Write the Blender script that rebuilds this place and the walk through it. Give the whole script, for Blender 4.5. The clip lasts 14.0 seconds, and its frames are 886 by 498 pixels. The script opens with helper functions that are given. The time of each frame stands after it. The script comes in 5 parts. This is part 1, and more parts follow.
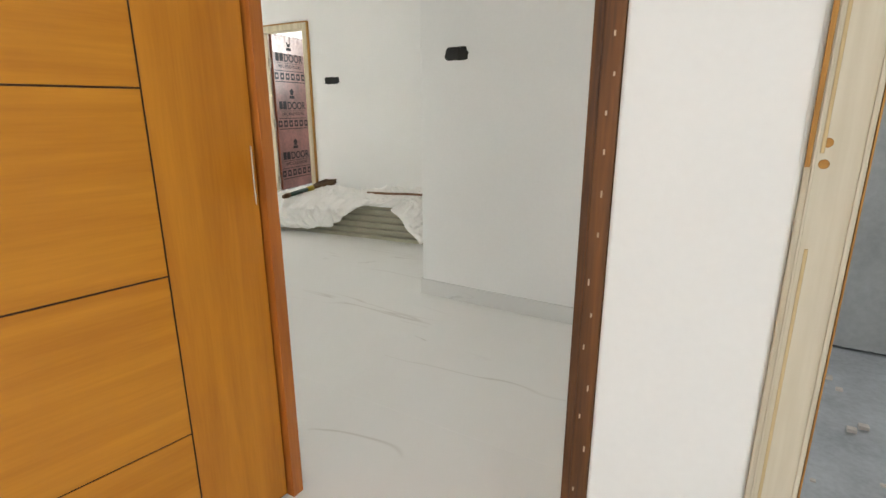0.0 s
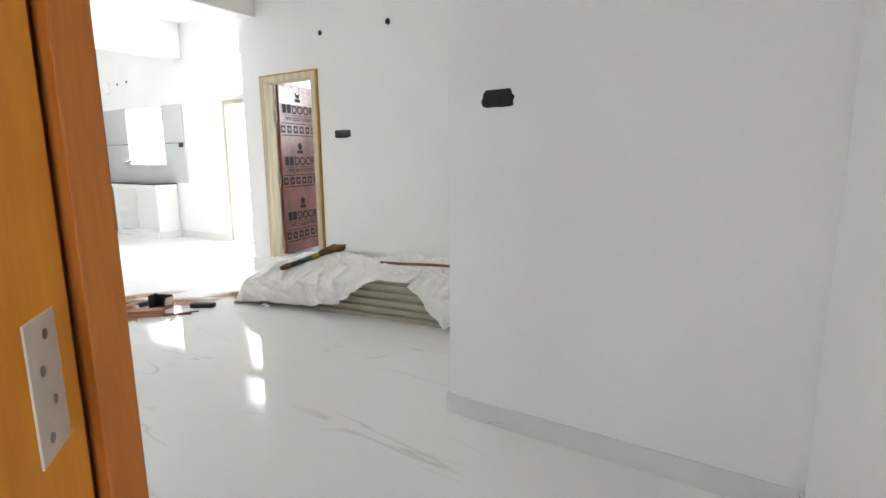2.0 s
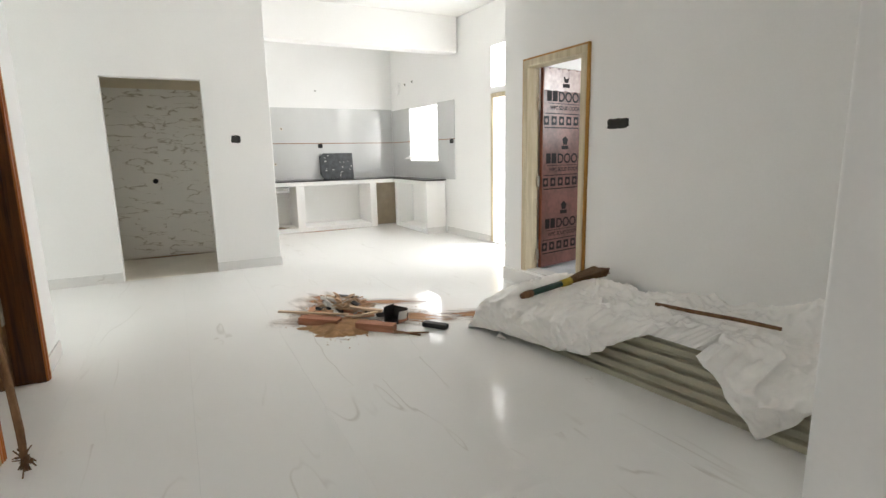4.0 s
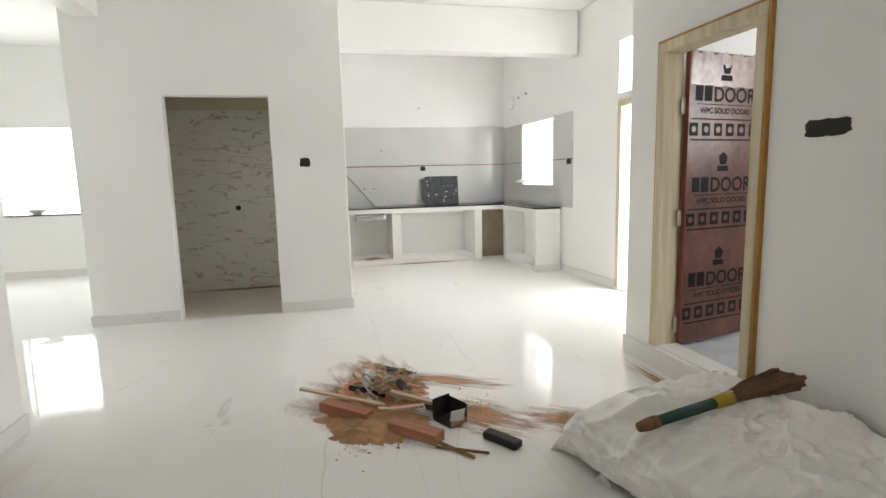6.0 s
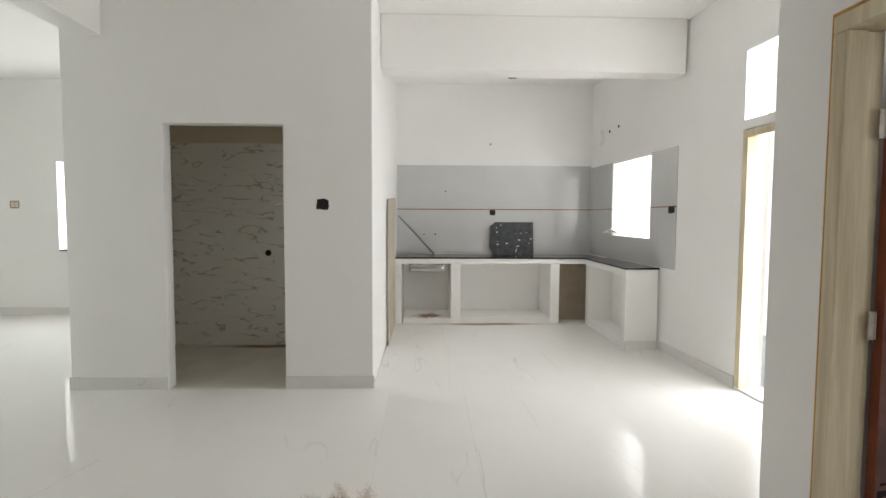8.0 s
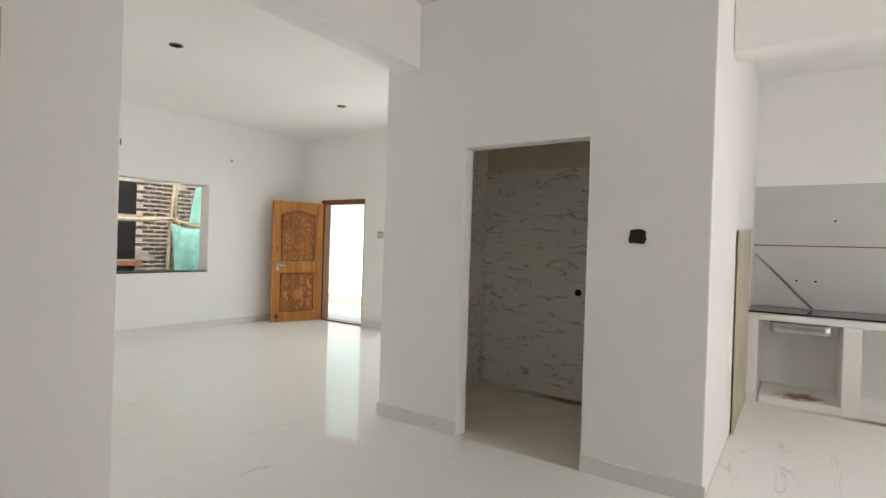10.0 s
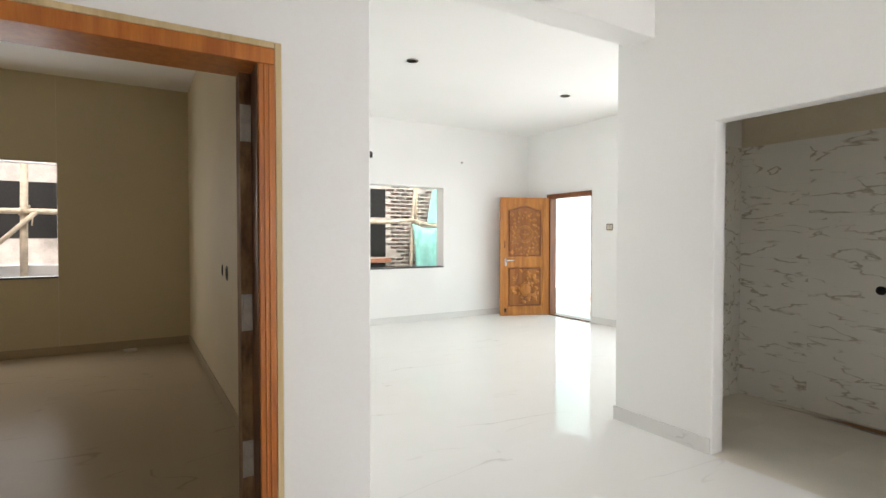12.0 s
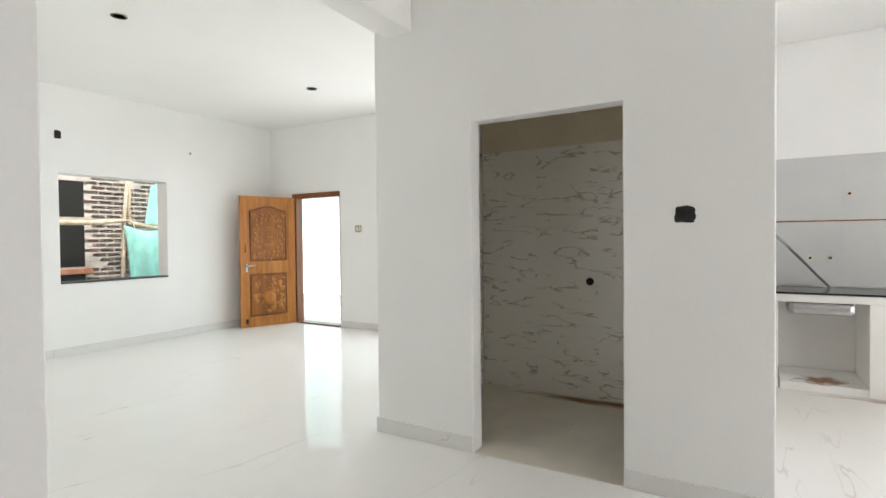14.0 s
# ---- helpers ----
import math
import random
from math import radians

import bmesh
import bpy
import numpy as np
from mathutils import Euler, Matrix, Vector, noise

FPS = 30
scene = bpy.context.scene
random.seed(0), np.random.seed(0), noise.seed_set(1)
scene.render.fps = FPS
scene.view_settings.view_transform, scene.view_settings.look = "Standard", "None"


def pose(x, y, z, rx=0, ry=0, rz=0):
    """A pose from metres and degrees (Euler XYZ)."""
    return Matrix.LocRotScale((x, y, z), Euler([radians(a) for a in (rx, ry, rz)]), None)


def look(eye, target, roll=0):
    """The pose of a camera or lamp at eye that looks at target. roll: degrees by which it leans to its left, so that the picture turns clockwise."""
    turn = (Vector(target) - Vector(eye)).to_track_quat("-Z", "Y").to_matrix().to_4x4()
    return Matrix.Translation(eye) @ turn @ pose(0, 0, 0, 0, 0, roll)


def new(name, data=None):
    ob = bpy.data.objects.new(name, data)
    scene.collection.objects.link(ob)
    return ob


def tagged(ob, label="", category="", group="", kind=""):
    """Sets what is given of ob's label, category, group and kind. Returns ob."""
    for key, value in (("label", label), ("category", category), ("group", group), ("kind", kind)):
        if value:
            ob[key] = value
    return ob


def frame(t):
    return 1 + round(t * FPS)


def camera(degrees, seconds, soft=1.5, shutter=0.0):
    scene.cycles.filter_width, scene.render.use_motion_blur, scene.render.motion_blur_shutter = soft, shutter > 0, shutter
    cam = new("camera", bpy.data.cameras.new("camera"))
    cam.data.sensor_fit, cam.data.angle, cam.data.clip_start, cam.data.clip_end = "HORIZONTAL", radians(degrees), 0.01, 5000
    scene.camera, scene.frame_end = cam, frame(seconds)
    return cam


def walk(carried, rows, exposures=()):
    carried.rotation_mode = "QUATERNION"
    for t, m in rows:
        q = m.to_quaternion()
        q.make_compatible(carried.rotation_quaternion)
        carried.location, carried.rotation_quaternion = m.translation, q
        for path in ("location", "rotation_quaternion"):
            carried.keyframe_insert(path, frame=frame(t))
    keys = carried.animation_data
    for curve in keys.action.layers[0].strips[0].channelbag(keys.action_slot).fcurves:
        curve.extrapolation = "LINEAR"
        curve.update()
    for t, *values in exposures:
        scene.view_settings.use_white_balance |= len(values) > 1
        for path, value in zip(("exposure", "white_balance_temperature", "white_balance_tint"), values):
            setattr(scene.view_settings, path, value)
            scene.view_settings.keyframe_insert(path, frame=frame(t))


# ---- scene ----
cam = camera(81.2, 14.0)
PATH = [
    (0, (-0.609, 1.127, 1.184), (-1.606, 2.778, 0.655), -0.1),
    (0.5, (-0.731, 1.205, 1.182), (-1.734, 2.866, 0.696), 0.2),
    (1, (-0.884, 1.345, 1.227), (-1.862, 3.034, 0.786), 0.1),
    (1.5, (-1.021, 1.583, 1.207), (-2.0, 3.284, 0.825), -0.3),
    (2, (-1.121, 1.818, 1.234), (-2.195, 3.469, 0.885), -0.5),
    (2.5, (-1.265, 2.031, 1.234), (-2.503, 3.564, 0.893), -0.7),
    (3, (-1.44, 2.211, 1.253), (-2.872, 3.563, 0.903), -0.8),
    (3.5, (-1.636, 2.401, 1.25), (-3.25, 3.525, 0.891), -1.2),
    (4, (-1.824, 2.64, 1.273), (-3.576, 3.534, 0.91), -1.1),
    (6.5, (-3.164, 3.671, 1.309), (-5.121, 4.008, 1.072), -1.3),
    (7, (-3.448, 3.858, 1.36), (-5.424, 4.091, 1.16), -0.9),
    (7.2, (-3.543, 3.92, 1.361), (-5.524, 4.122, 1.177), -0.7),
    (9.3, (-4.72, 4.206, 1.389), (-6.641, 3.649, 1.382), 2.1),
    (9.5, (-4.782, 4.168, 1.378), (-6.642, 3.432, 1.374), 1.9),
    (10, (-4.942, 4.07, 1.383), (-6.591, 2.938, 1.371), 1.8),
    (10.5, (-5.031, 4.013, 1.37), (-6.392, 2.549, 1.324), 1.2),
    (11, (-5.04, 3.974, 1.39), (-6.218, 2.358, 1.352), 0.4),
    (11.5, (-5.003, 3.95, 1.375), (-6.058, 2.252, 1.339), 0.3),
    (12, (-5.005, 3.95, 1.371), (-6.037, 2.237, 1.326), 0.0),
    (12.5, (-5.029, 3.94, 1.383), (-6.114, 2.261, 1.336), -0.0),
    (13, (-5.066, 3.92, 1.383), (-6.288, 2.337, 1.336), -0.2),
    (13.5, (-5.142, 3.793, 1.362), (-6.592, 2.416, 1.319), -0.2),
    (14, (-5.221, 3.572, 1.362), (-6.939, 2.549, 1.323), -0.6),
]
# seconds, stops, kelvin, tint
EXPOSURE = [(0, 1.26, 6500, 8), (0.5, 1.31, 6400, 8), (1.0, 1.42, 6200, 10), (1.5, 1.42, 6150, 10), (2, 1.2, 6050, 10), (2.5, 0.92, 6050, 10), (3.5, 0.74, 6450, 10), (4.0, 0.68, 6450, 10), (6.5, 0.33, 6550, 10), (7.2, 0.16, 6450, 10), (9.3, -0.22, 6850, 13), (10, -0.16, 6900, 13), (11, 0.46, 6650, 13), (13, 0.54, 6450, 12), (13.5, 0.56, 6400, 11), (14, 0.32, 6450, 12)]
walk(cam, [(t, look(eye, target, roll)) for t, eye, target, roll in PATH], EXPOSURE)

SKY, SUN = 0.14, 3.0
COOL = (0.985, 0.985, 0.98)
LAMPS = [
    # name, place, towards, width, height, watts
    ("kitchen_door_light", (-7.64, 6.78, 1.05), (-7.64, 0, 1.05), 0.84, 2.0, 26),
    ("kitchen_vent_light", (-7.64, 6.78, 2.415), (-7.64, 0, 2.0), 0.84, 0.5, 11),
    ("kitchen_window_light", (-10.06, 6.72, 1.61), (-9.9, 0, 1.5), 0.97, 0.88, 16),
    ("hall_window_light", (-11.5, -0.37, 1.5), (0, -0.37, 1.3), 1.2, 1.2, 34),
    ("room_window_light", (-3.78, -3.65, 1.57), (-4.2, 2, 1.0), 0.95, 1.25, 13),
    # The last four are added fill lamps, in made-up openings.
    ("bedroom_south_fill", (-1.25, -3.62, 1.4), (-1.25, 0, 1.2), 1.85, 1.75, 5.6),
    ("bedroom_east_fill", (1.42, -0.9, 1.5), (-3, 0.4, 1.0), 1.35, 1.35, 13),
    ("bath_fill", (-4.3, 8.0, 1.9), (-4.6, 5, 1.0), 0.85, 0.85, 28),
    ("washroom_fill", (1.42, 3.3, 1.85), (-1, 3.0, 0.8), 0.6, 0.6, 6),
]

# ---- world and light ----
scene.cycles.max_bounces, scene.cycles.diffuse_bounces = 16, 12     # white rooms pass light on many times
world = bpy.data.worlds.new("world")
scene.world = world
world.use_nodes = True
wn = world.node_tree.nodes
sky = wn.new("ShaderNodeTexSky")
sky.sky_type, sky.sun_disc = "NISHITA", False
sky.sun_elevation, sky.sun_rotation = radians(57), radians(23)
sky.dust_density, sky.air_density = 4.0, 1.0
wn["Background"].inputs["Strength"].default_value = SKY
world.node_tree.links.new(sky.outputs[0], wn["Background"].inputs["Color"])

sun_data = bpy.data.lights.new("sun", "SUN")
sun_data.energy, sun_data.angle, sun_data.color = SUN, radians(12), (1.0, 0.95, 0.88)
sun = new("sun", sun_data)
sun.matrix_world = look((-4, 8, 20), (-9, -4, 0))


def opening_lamp(name, place, aim, width, height, watts, colour=(1, 1, 1)):
    """The sky's light in an opening, seen or added."""
    d = bpy.data.lights.new(name, "AREA")
    d.shape, d.size, d.size_y, d.energy, d.color = "RECTANGLE", width, height, watts, colour
    ob = new(name, d)
    ob.matrix_world = look(place, aim)
    return ob


for name, place, aim, w, h, watts in LAMPS:
    opening_lamp(name, place, aim, w, h, watts, COOL)

# ---- materials ----
def mat(name, colour, rough=0.5, metal=0.0, scale=8.0, vary=0.06, bump=0.1, fine=120.0, spec=0.5, stretch=(1, 1, 1), island=False):
    """A surface with large and fine variation of colour and relief."""
    m = bpy.data.materials.new(name)
    m.use_nodes = True
    t = m.node_tree
    n, l = t.nodes, t.links
    b = n["Principled BSDF"]
    b.inputs["Roughness"].default_value, b.inputs["Metallic"].default_value = rough, metal
    b.inputs["Specular IOR Level"].default_value = spec
    co = n.new("ShaderNodeTexCoord")
    mp = n.new("ShaderNodeMapping")
    mp.inputs["Scale"].default_value = stretch
    l.new(co.outputs["Object"], mp.inputs[0])
    big, small = n.new("ShaderNodeTexNoise"), n.new("ShaderNodeTexNoise")
    big.inputs["Scale"].default_value, small.inputs["Scale"].default_value = scale, fine
    big.inputs["Detail"].default_value = small.inputs["Detail"].default_value = 4
    l.new(mp.outputs[0], big.inputs[0]); l.new(mp.outputs[0], small.inputs[0])
    add = n.new("ShaderNodeMath"); add.operation = "ADD"
    half = n.new("ShaderNodeMath"); half.operation = "MULTIPLY"; half.inputs[1].default_value = 0.5
    l.new(small.outputs[0], half.inputs[0]); l.new(big.outputs[0], add.inputs[0]); l.new(half.outputs[0], add.inputs[1])
    ramp = n.new("ShaderNodeValToRGB")
    c = Vector(colour)
    ramp.color_ramp.elements[0].position, ramp.color_ramp.elements[1].position = 0.45, 1.05
    ramp.color_ramp.elements[0].color = (*(c * (1 - vary)), 1)
    ramp.color_ramp.elements[1].color = (*[min(1, v * (1 + vary)) for v in c], 1)
    l.new(add.outputs[0], ramp.inputs[0])
    out = ramp.outputs[0]
    if island:
        oi = n.new("ShaderNodeObjectInfo")
        hs = n.new("ShaderNodeHueSaturation")
        mr = n.new("ShaderNodeMapRange")
        mr.inputs["To Min"].default_value, mr.inputs["To Max"].default_value = 0.5, 1.4
        wn_ = n.new("ShaderNodeTexWhiteNoise"); wn_.noise_dimensions = "1D"
        l.new(oi.outputs["Random"], wn_.inputs["W"])
        sat = n.new("ShaderNodeMapRange"); sat.inputs["To Min"].default_value, sat.inputs["To Max"].default_value = 0.25, 1.1
        l.new(wn_.outputs["Value"], sat.inputs[0]); l.new(sat.outputs[0], hs.inputs["Saturation"])
        l.new(oi.outputs["Random"], mr.inputs[0]); l.new(mr.outputs[0], hs.inputs["Value"]); l.new(out, hs.inputs["Color"])
        out = hs.outputs[0]
    l.new(out, b.inputs["Base Color"])
    if bump:
        bp = n.new("ShaderNodeBump")
        bp.inputs["Strength"].default_value, bp.inputs["Distance"].default_value = bump, 0.002
        l.new(small.outputs[0], bp.inputs["Height"]); l.new(bp.outputs[0], b.inputs["Normal"])
    return m


def marble(name, base, vein, rough=0.08, scale=1.0, amount=0.5, turn=0.4, spec=0.5, width=0.035, along=(0.7, 2.2, 2.2), gate_at=(0.5, 0.66), bend=3.7):
    """Polished stone with thin wavering veins that lie mostly one way."""
    m = bpy.data.materials.new(name)
    m.use_nodes = True
    t = m.node_tree
    n, l = t.nodes, t.links
    b = n["Principled BSDF"]
    b.inputs["Roughness"].default_value, b.inputs["Specular IOR Level"].default_value = rough, spec
    co, oi = n.new("ShaderNodeTexCoord"), n.new("ShaderNodeObjectInfo")
    sh = n.new("ShaderNodeVectorMath"); sh.operation = "MULTIPLY"; sh.inputs[1].default_value = (37, 23, 11)
    cb = n.new("ShaderNodeCombineXYZ")
    for k in range(3):
        l.new(oi.outputs["Random"], cb.inputs[k])
    l.new(cb.outputs[0], sh.inputs[0])
    ad = n.new("ShaderNodeVectorMath"); ad.operation = "ADD"
    l.new(co.outputs["Object"], ad.inputs[0]); l.new(sh.outputs[0], ad.inputs[1])
    mp = n.new("ShaderNodeMapping")
    mp.inputs["Rotation"].default_value = (turn, turn * 0.6, turn)
    mp.inputs["Scale"].default_value = [v * scale for v in along]
    l.new(ad.outputs[0], mp.inputs[0])
    warp = n.new("ShaderNodeTexNoise")
    warp.inputs["Scale"].default_value, warp.inputs["Detail"].default_value, warp.inputs["Distortion"].default_value = 1.1, bend, 0.3
    l.new(mp.outputs[0], warp.inputs[0])
    d = n.new("ShaderNodeMath"); d.operation = "SUBTRACT"; d.inputs[1].default_value = 0.5
    a = n.new("ShaderNodeMath"); a.operation = "ABSOLUTE"
    l.new(warp.outputs[0], d.inputs[0]); l.new(d.outputs[0], a.inputs[0])
    line = n.new("ShaderNodeMapRange")
    line.inputs["From Min"].default_value, line.inputs["From Max"].default_value = 0.0, width
    line.inputs["To Min"].default_value, line.inputs["To Max"].default_value = 1.0, 0.0
    l.new(a.outputs[0], line.inputs[0])
    gate = n.new("ShaderNodeTexNoise"); gate.inputs["Scale"].default_value, gate.inputs["Detail"].default_value = 2.3, 2
    l.new(mp.outputs[0], gate.inputs[0])
    gr = n.new("ShaderNodeMapRange")
    gr.inputs["From Min"].default_value, gr.inputs["From Max"].default_value = gate_at
    l.new(gate.outputs[0], gr.inputs[0])
    mu = n.new("ShaderNodeMath"); mu.operation = "MULTIPLY"
    l.new(line.outputs[0], mu.inputs[0]); l.new(gr.outputs[0], mu.inputs[1])
    m2 = n.new("ShaderNodeMath"); m2.operation = "MULTIPLY"; m2.inputs[1].default_value = amount
    l.new(mu.outputs[0], m2.inputs[0])
    cloud = n.new("ShaderNodeTexNoise"); cloud.inputs["Scale"].default_value = 1.6
    l.new(ad.outputs[0], cloud.inputs[0])
    cr = n.new("ShaderNodeValToRGB")
    cr.color_ramp.elements[0].color = (*[v * 0.985 for v in base], 1)
    cr.color_ramp.elements[1].color = (*base, 1)
    cr.color_ramp.elements[0].position, cr.color_ramp.elements[1].position = 0.35, 0.65
    l.new(cloud.outputs[0], cr.inputs[0])
    mx = n.new("ShaderNodeMix"); mx.data_type = "RGBA"
    l.new(m2.outputs[0], mx.inputs[0]); l.new(cr.outputs[0], mx.inputs[6]); mx.inputs[7].default_value = (*vein, 1)
    l.new(mx.outputs[2], b.inputs["Base Color"])
    return m


def wood(name, dark, light, rough=0.35, grain=(14, 14, 0.9), bump=0.08, vary=False):
    """Wood with grain along the object's z."""
    m = bpy.data.materials.new(name)
    m.use_nodes = True
    t = m.node_tree
    n, l = t.nodes, t.links
    b = n["Principled BSDF"]
    b.inputs["Roughness"].default_value = rough
    co, mp = n.new("ShaderNodeTexCoord"), n.new("ShaderNodeMapping")
    mp.inputs["Scale"].default_value = grain
    l.new(co.outputs["Object"], mp.inputs[0])
    g, f = n.new("ShaderNodeTexNoise"), n.new("ShaderNodeTexNoise")
    g.inputs["Scale"].default_value, g.inputs["Detail"].default_value, g.inputs["Distortion"].default_value = 1.3, 5, 0.6
    f.inputs["Scale"].default_value, f.inputs["Detail"].default_value = 9, 3
    l.new(mp.outputs[0], g.inputs[0]); l.new(mp.outputs[0], f.inputs[0])
    mx = n.new("ShaderNodeMath"); mx.operation = "MULTIPLY_ADD"; mx.inputs[1].default_value = 0.35
    l.new(f.outputs[0], mx.inputs[0]); l.new(g.outputs[0], mx.inputs[2])
    r = n.new("ShaderNodeValToRGB")
    r.color_ramp.elements[0].position, r.color_ramp.elements[1].position = 0.45, 0.9
    r.color_ramp.elements[0].color, r.color_ramp.elements[1].color = (*dark, 1), (*light, 1)
    l.new(mx.outputs[0], r.inputs[0]); l.new(r.outputs[0], b.inputs["Base Color"])
    bp = n.new("ShaderNodeBump"); bp.inputs["Strength"].default_value, bp.inputs["Distance"].default_value = bump, 0.002
    l.new(f.outputs[0], bp.inputs["Height"]); l.new(bp.outputs[0], b.inputs["Normal"])
    return m


M_WALL = mat("white_paint", (0.87, 0.868, 0.857), 0.62, scale=1.2, vary=0.025, bump=0.12, fine=60)
M_CEIL = mat("ceiling_paint", (0.88, 0.875, 0.86), 0.7, scale=1.0, vary=0.02, bump=0.08, fine=60)
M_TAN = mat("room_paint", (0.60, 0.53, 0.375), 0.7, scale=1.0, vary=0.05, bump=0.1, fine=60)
M_CEMENT = mat("cement", (0.42, 0.43, 0.43), 0.85, scale=2.5, vary=0.18, bump=0.5, fine=40)
M_CEMENT_FLOOR = mat("cement_floor", (0.45, 0.47, 0.49), 0.75, scale=3.5, vary=0.25, bump=0.4, fine=50)
M_TILE = marble("floor_tile", (0.87, 0.866, 0.85), (0.42, 0.38, 0.33), 0.03, 0.62, 0.37, 0.35, spec=0.07, width=0.0055, gate_at=(0.49, 0.63), along=(0.55, 2.6, 2.6), bend=3.4)
M_SKIRT = marble("skirting_tile", (0.77, 0.765, 0.75), (0.36, 0.34, 0.31), 0.12, 1.6, 0.4, 0.5, width=0.008)
M_NICHE = marble("niche_tile", (0.91, 0.90, 0.86), (0.36, 0.31, 0.22), 0.2, 2.6, 0.75, 0.22, width=0.024, along=(2.2, 0.75, 2.6), gate_at=(0.40, 0.56))
M_BEIGE = mat("beige_floor", (0.73, 0.69, 0.61), 0.35, scale=2.0, vary=0.12, bump=0.1)
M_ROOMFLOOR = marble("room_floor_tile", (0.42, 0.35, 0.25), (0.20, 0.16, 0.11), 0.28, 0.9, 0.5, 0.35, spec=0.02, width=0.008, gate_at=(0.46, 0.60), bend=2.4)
M_SPLASH = mat("splash_tile", (0.60, 0.605, 0.60), 0.07, scale=2.0, vary=0.05, bump=0.0)
M_STRIP = mat("copper_strip", (0.25, 0.13, 0.07), 0.3, 0.3, vary=0.3)
M_GRANITE = mat("granite", (0.018, 0.018, 0.02), 0.12, scale=60, vary=0.6, bump=0.02, fine=300)
M_SLAB = mat("granite_dusty", (0.045, 0.05, 0.055), 0.45, scale=14, vary=0.75, bump=0.1, fine=90)
M_STEEL = mat("steel", (0.55, 0.55, 0.55), 0.22, 1.0, scale=20, vary=0.08, bump=0.02)
M_STEELPALE = mat("pale_steel", (0.66, 0.60, 0.50), 0.45, 0.0, scale=20, vary=0.1, bump=0.05)
M_STEELMID = mat("worn_steel", (0.42, 0.38, 0.32), 0.5, 0.1, scale=20, vary=0.2, bump=0.1)
M_STEELDULL = mat("dull_steel", (0.30, 0.27, 0.22), 0.5, 0.3, scale=20, vary=0.2, bump=0.1)
M_ALU = mat("aluminium", (0.40, 0.40, 0.40), 0.4, 1.0, scale=12, vary=0.1, bump=0.05)
M_BLACK = mat("black_box", (0.012, 0.011, 0.010), 0.6, scale=30, vary=0.5, bump=0.4)
M_LAMINATE = wood("laminate", (0.47, 0.165, 0.009), (0.62, 0.25, 0.017), 0.38, (16, 16, 1.0), 0.03)
M_LAMINATE_H = wood("laminate_crosswise", (0.53, 0.197, 0.010), (0.66, 0.277, 0.018), 0.38, (1.0, 1.0, 16), 0.03)
M_GROOVE = mat("groove", (0.05, 0.02, 0.008), 0.7)
M_FRAME = wood("orange_wood", (0.36, 0.10, 0.016), (0.55, 0.19, 0.032), 0.32, (18, 18, 1.2))
# Real dark stain on door_1's right jamb; painted shade on rebate and reveals.
M_FRAME_DARK = wood("stained_and_shaded_wood", (0.035, 0.010, 0.003), (0.20, 0.070, 0.011), 0.5, (20, 20, 1.0), 0.15)
M_RAW = wood("raw_frame", (0.50, 0.42, 0.27), (0.72, 0.64, 0.47), 0.7, (14, 14, 0.8), 0.2)
M_PALESTRIP = wood("pale_strip", (0.50, 0.36, 0.17), (0.66, 0.52, 0.30), 0.6, (14, 14, 0.8), 0.15)
M_CREAM = wood("cream_frame", (0.56, 0.49, 0.36), (0.72, 0.66, 0.54), 0.6, (12, 12, 0.7), 0.15)
M_RAW_EDGE = wood("raw_edge", (0.33, 0.14, 0.02), (0.55, 0.29, 0.07), 0.7, (14, 14, 1.5), 0.2)
M_TEAK = wood("teak", (0.35, 0.115, 0.019), (0.60, 0.25, 0.052), 0.36, (10, 10, 1.0), 0.12)
M_TEAK_MID = wood("teak_ground", (0.22, 0.072, 0.013), (0.38, 0.14, 0.028), 0.4, (10, 10, 1.0), 0.12)
M_TEAK_DARK = wood("teak_dark", (0.13, 0.035, 0.008), (0.26, 0.085, 0.02), 0.4, (12, 12, 1.0), 0.12)
M_WPC = mat("wrapped_door", (0.11, 0.046, 0.036), 0.3, scale=4, vary=0.55, bump=0.3, fine=25, spec=0.3)
# Pale colour imitates the reflected sheen on the film's top.
M_WPC_TOP = mat("wrapped_door_sheen", (0.33, 0.245, 0.225), 0.25, scale=6, vary=0.3, bump=0.3, fine=25)
M_WORN = wood("worn_edge", (0.075, 0.03, 0.010), (0.34, 0.20, 0.09), 0.75, (9, 9, 3.0), 0.3)
M_WPC_EDGE = mat("door_edge", (0.22, 0.06, 0.025), 0.5, scale=8, vary=0.2)
M_PRINT = mat("dark_print", (0.010, 0.007, 0.007), 0.6, scale=20, vary=0.4, bump=0, spec=0.15)
M_PLASTIC = mat("plastic_sheet", (0.92, 0.905, 0.88), 0.35, scale=4, vary=0.05, bump=0.5, fine=34)
M_PROFILE = mat("grey_profile", (0.44, 0.42, 0.32), 0.5, scale=5, vary=0.15, bump=0.1)
M_PROFILE_DARK = mat("profile_hollow", (0.022, 0.022, 0.02), 0.7)
M_BRISTLE = mat("bristle", (0.13, 0.065, 0.022), 0.75, scale=30, vary=0.4, bump=0.8, fine=200)
M_GREEN = mat("green_grip", (0.02, 0.075, 0.06), 0.45, scale=20, vary=0.3)
M_YELLOW = mat("yellow_band", (0.45, 0.33, 0.03), 0.5, scale=20, vary=0.2)
M_STICK = wood("rough_stick", (0.12, 0.055, 0.02), (0.28, 0.15, 0.07), 0.8, (20, 20, 2), 0.5)
M_PALEWOOD = wood("pale_wood", (0.46, 0.33, 0.21), (0.68, 0.53, 0.38), 0.8, (20, 20, 2), 0.3)
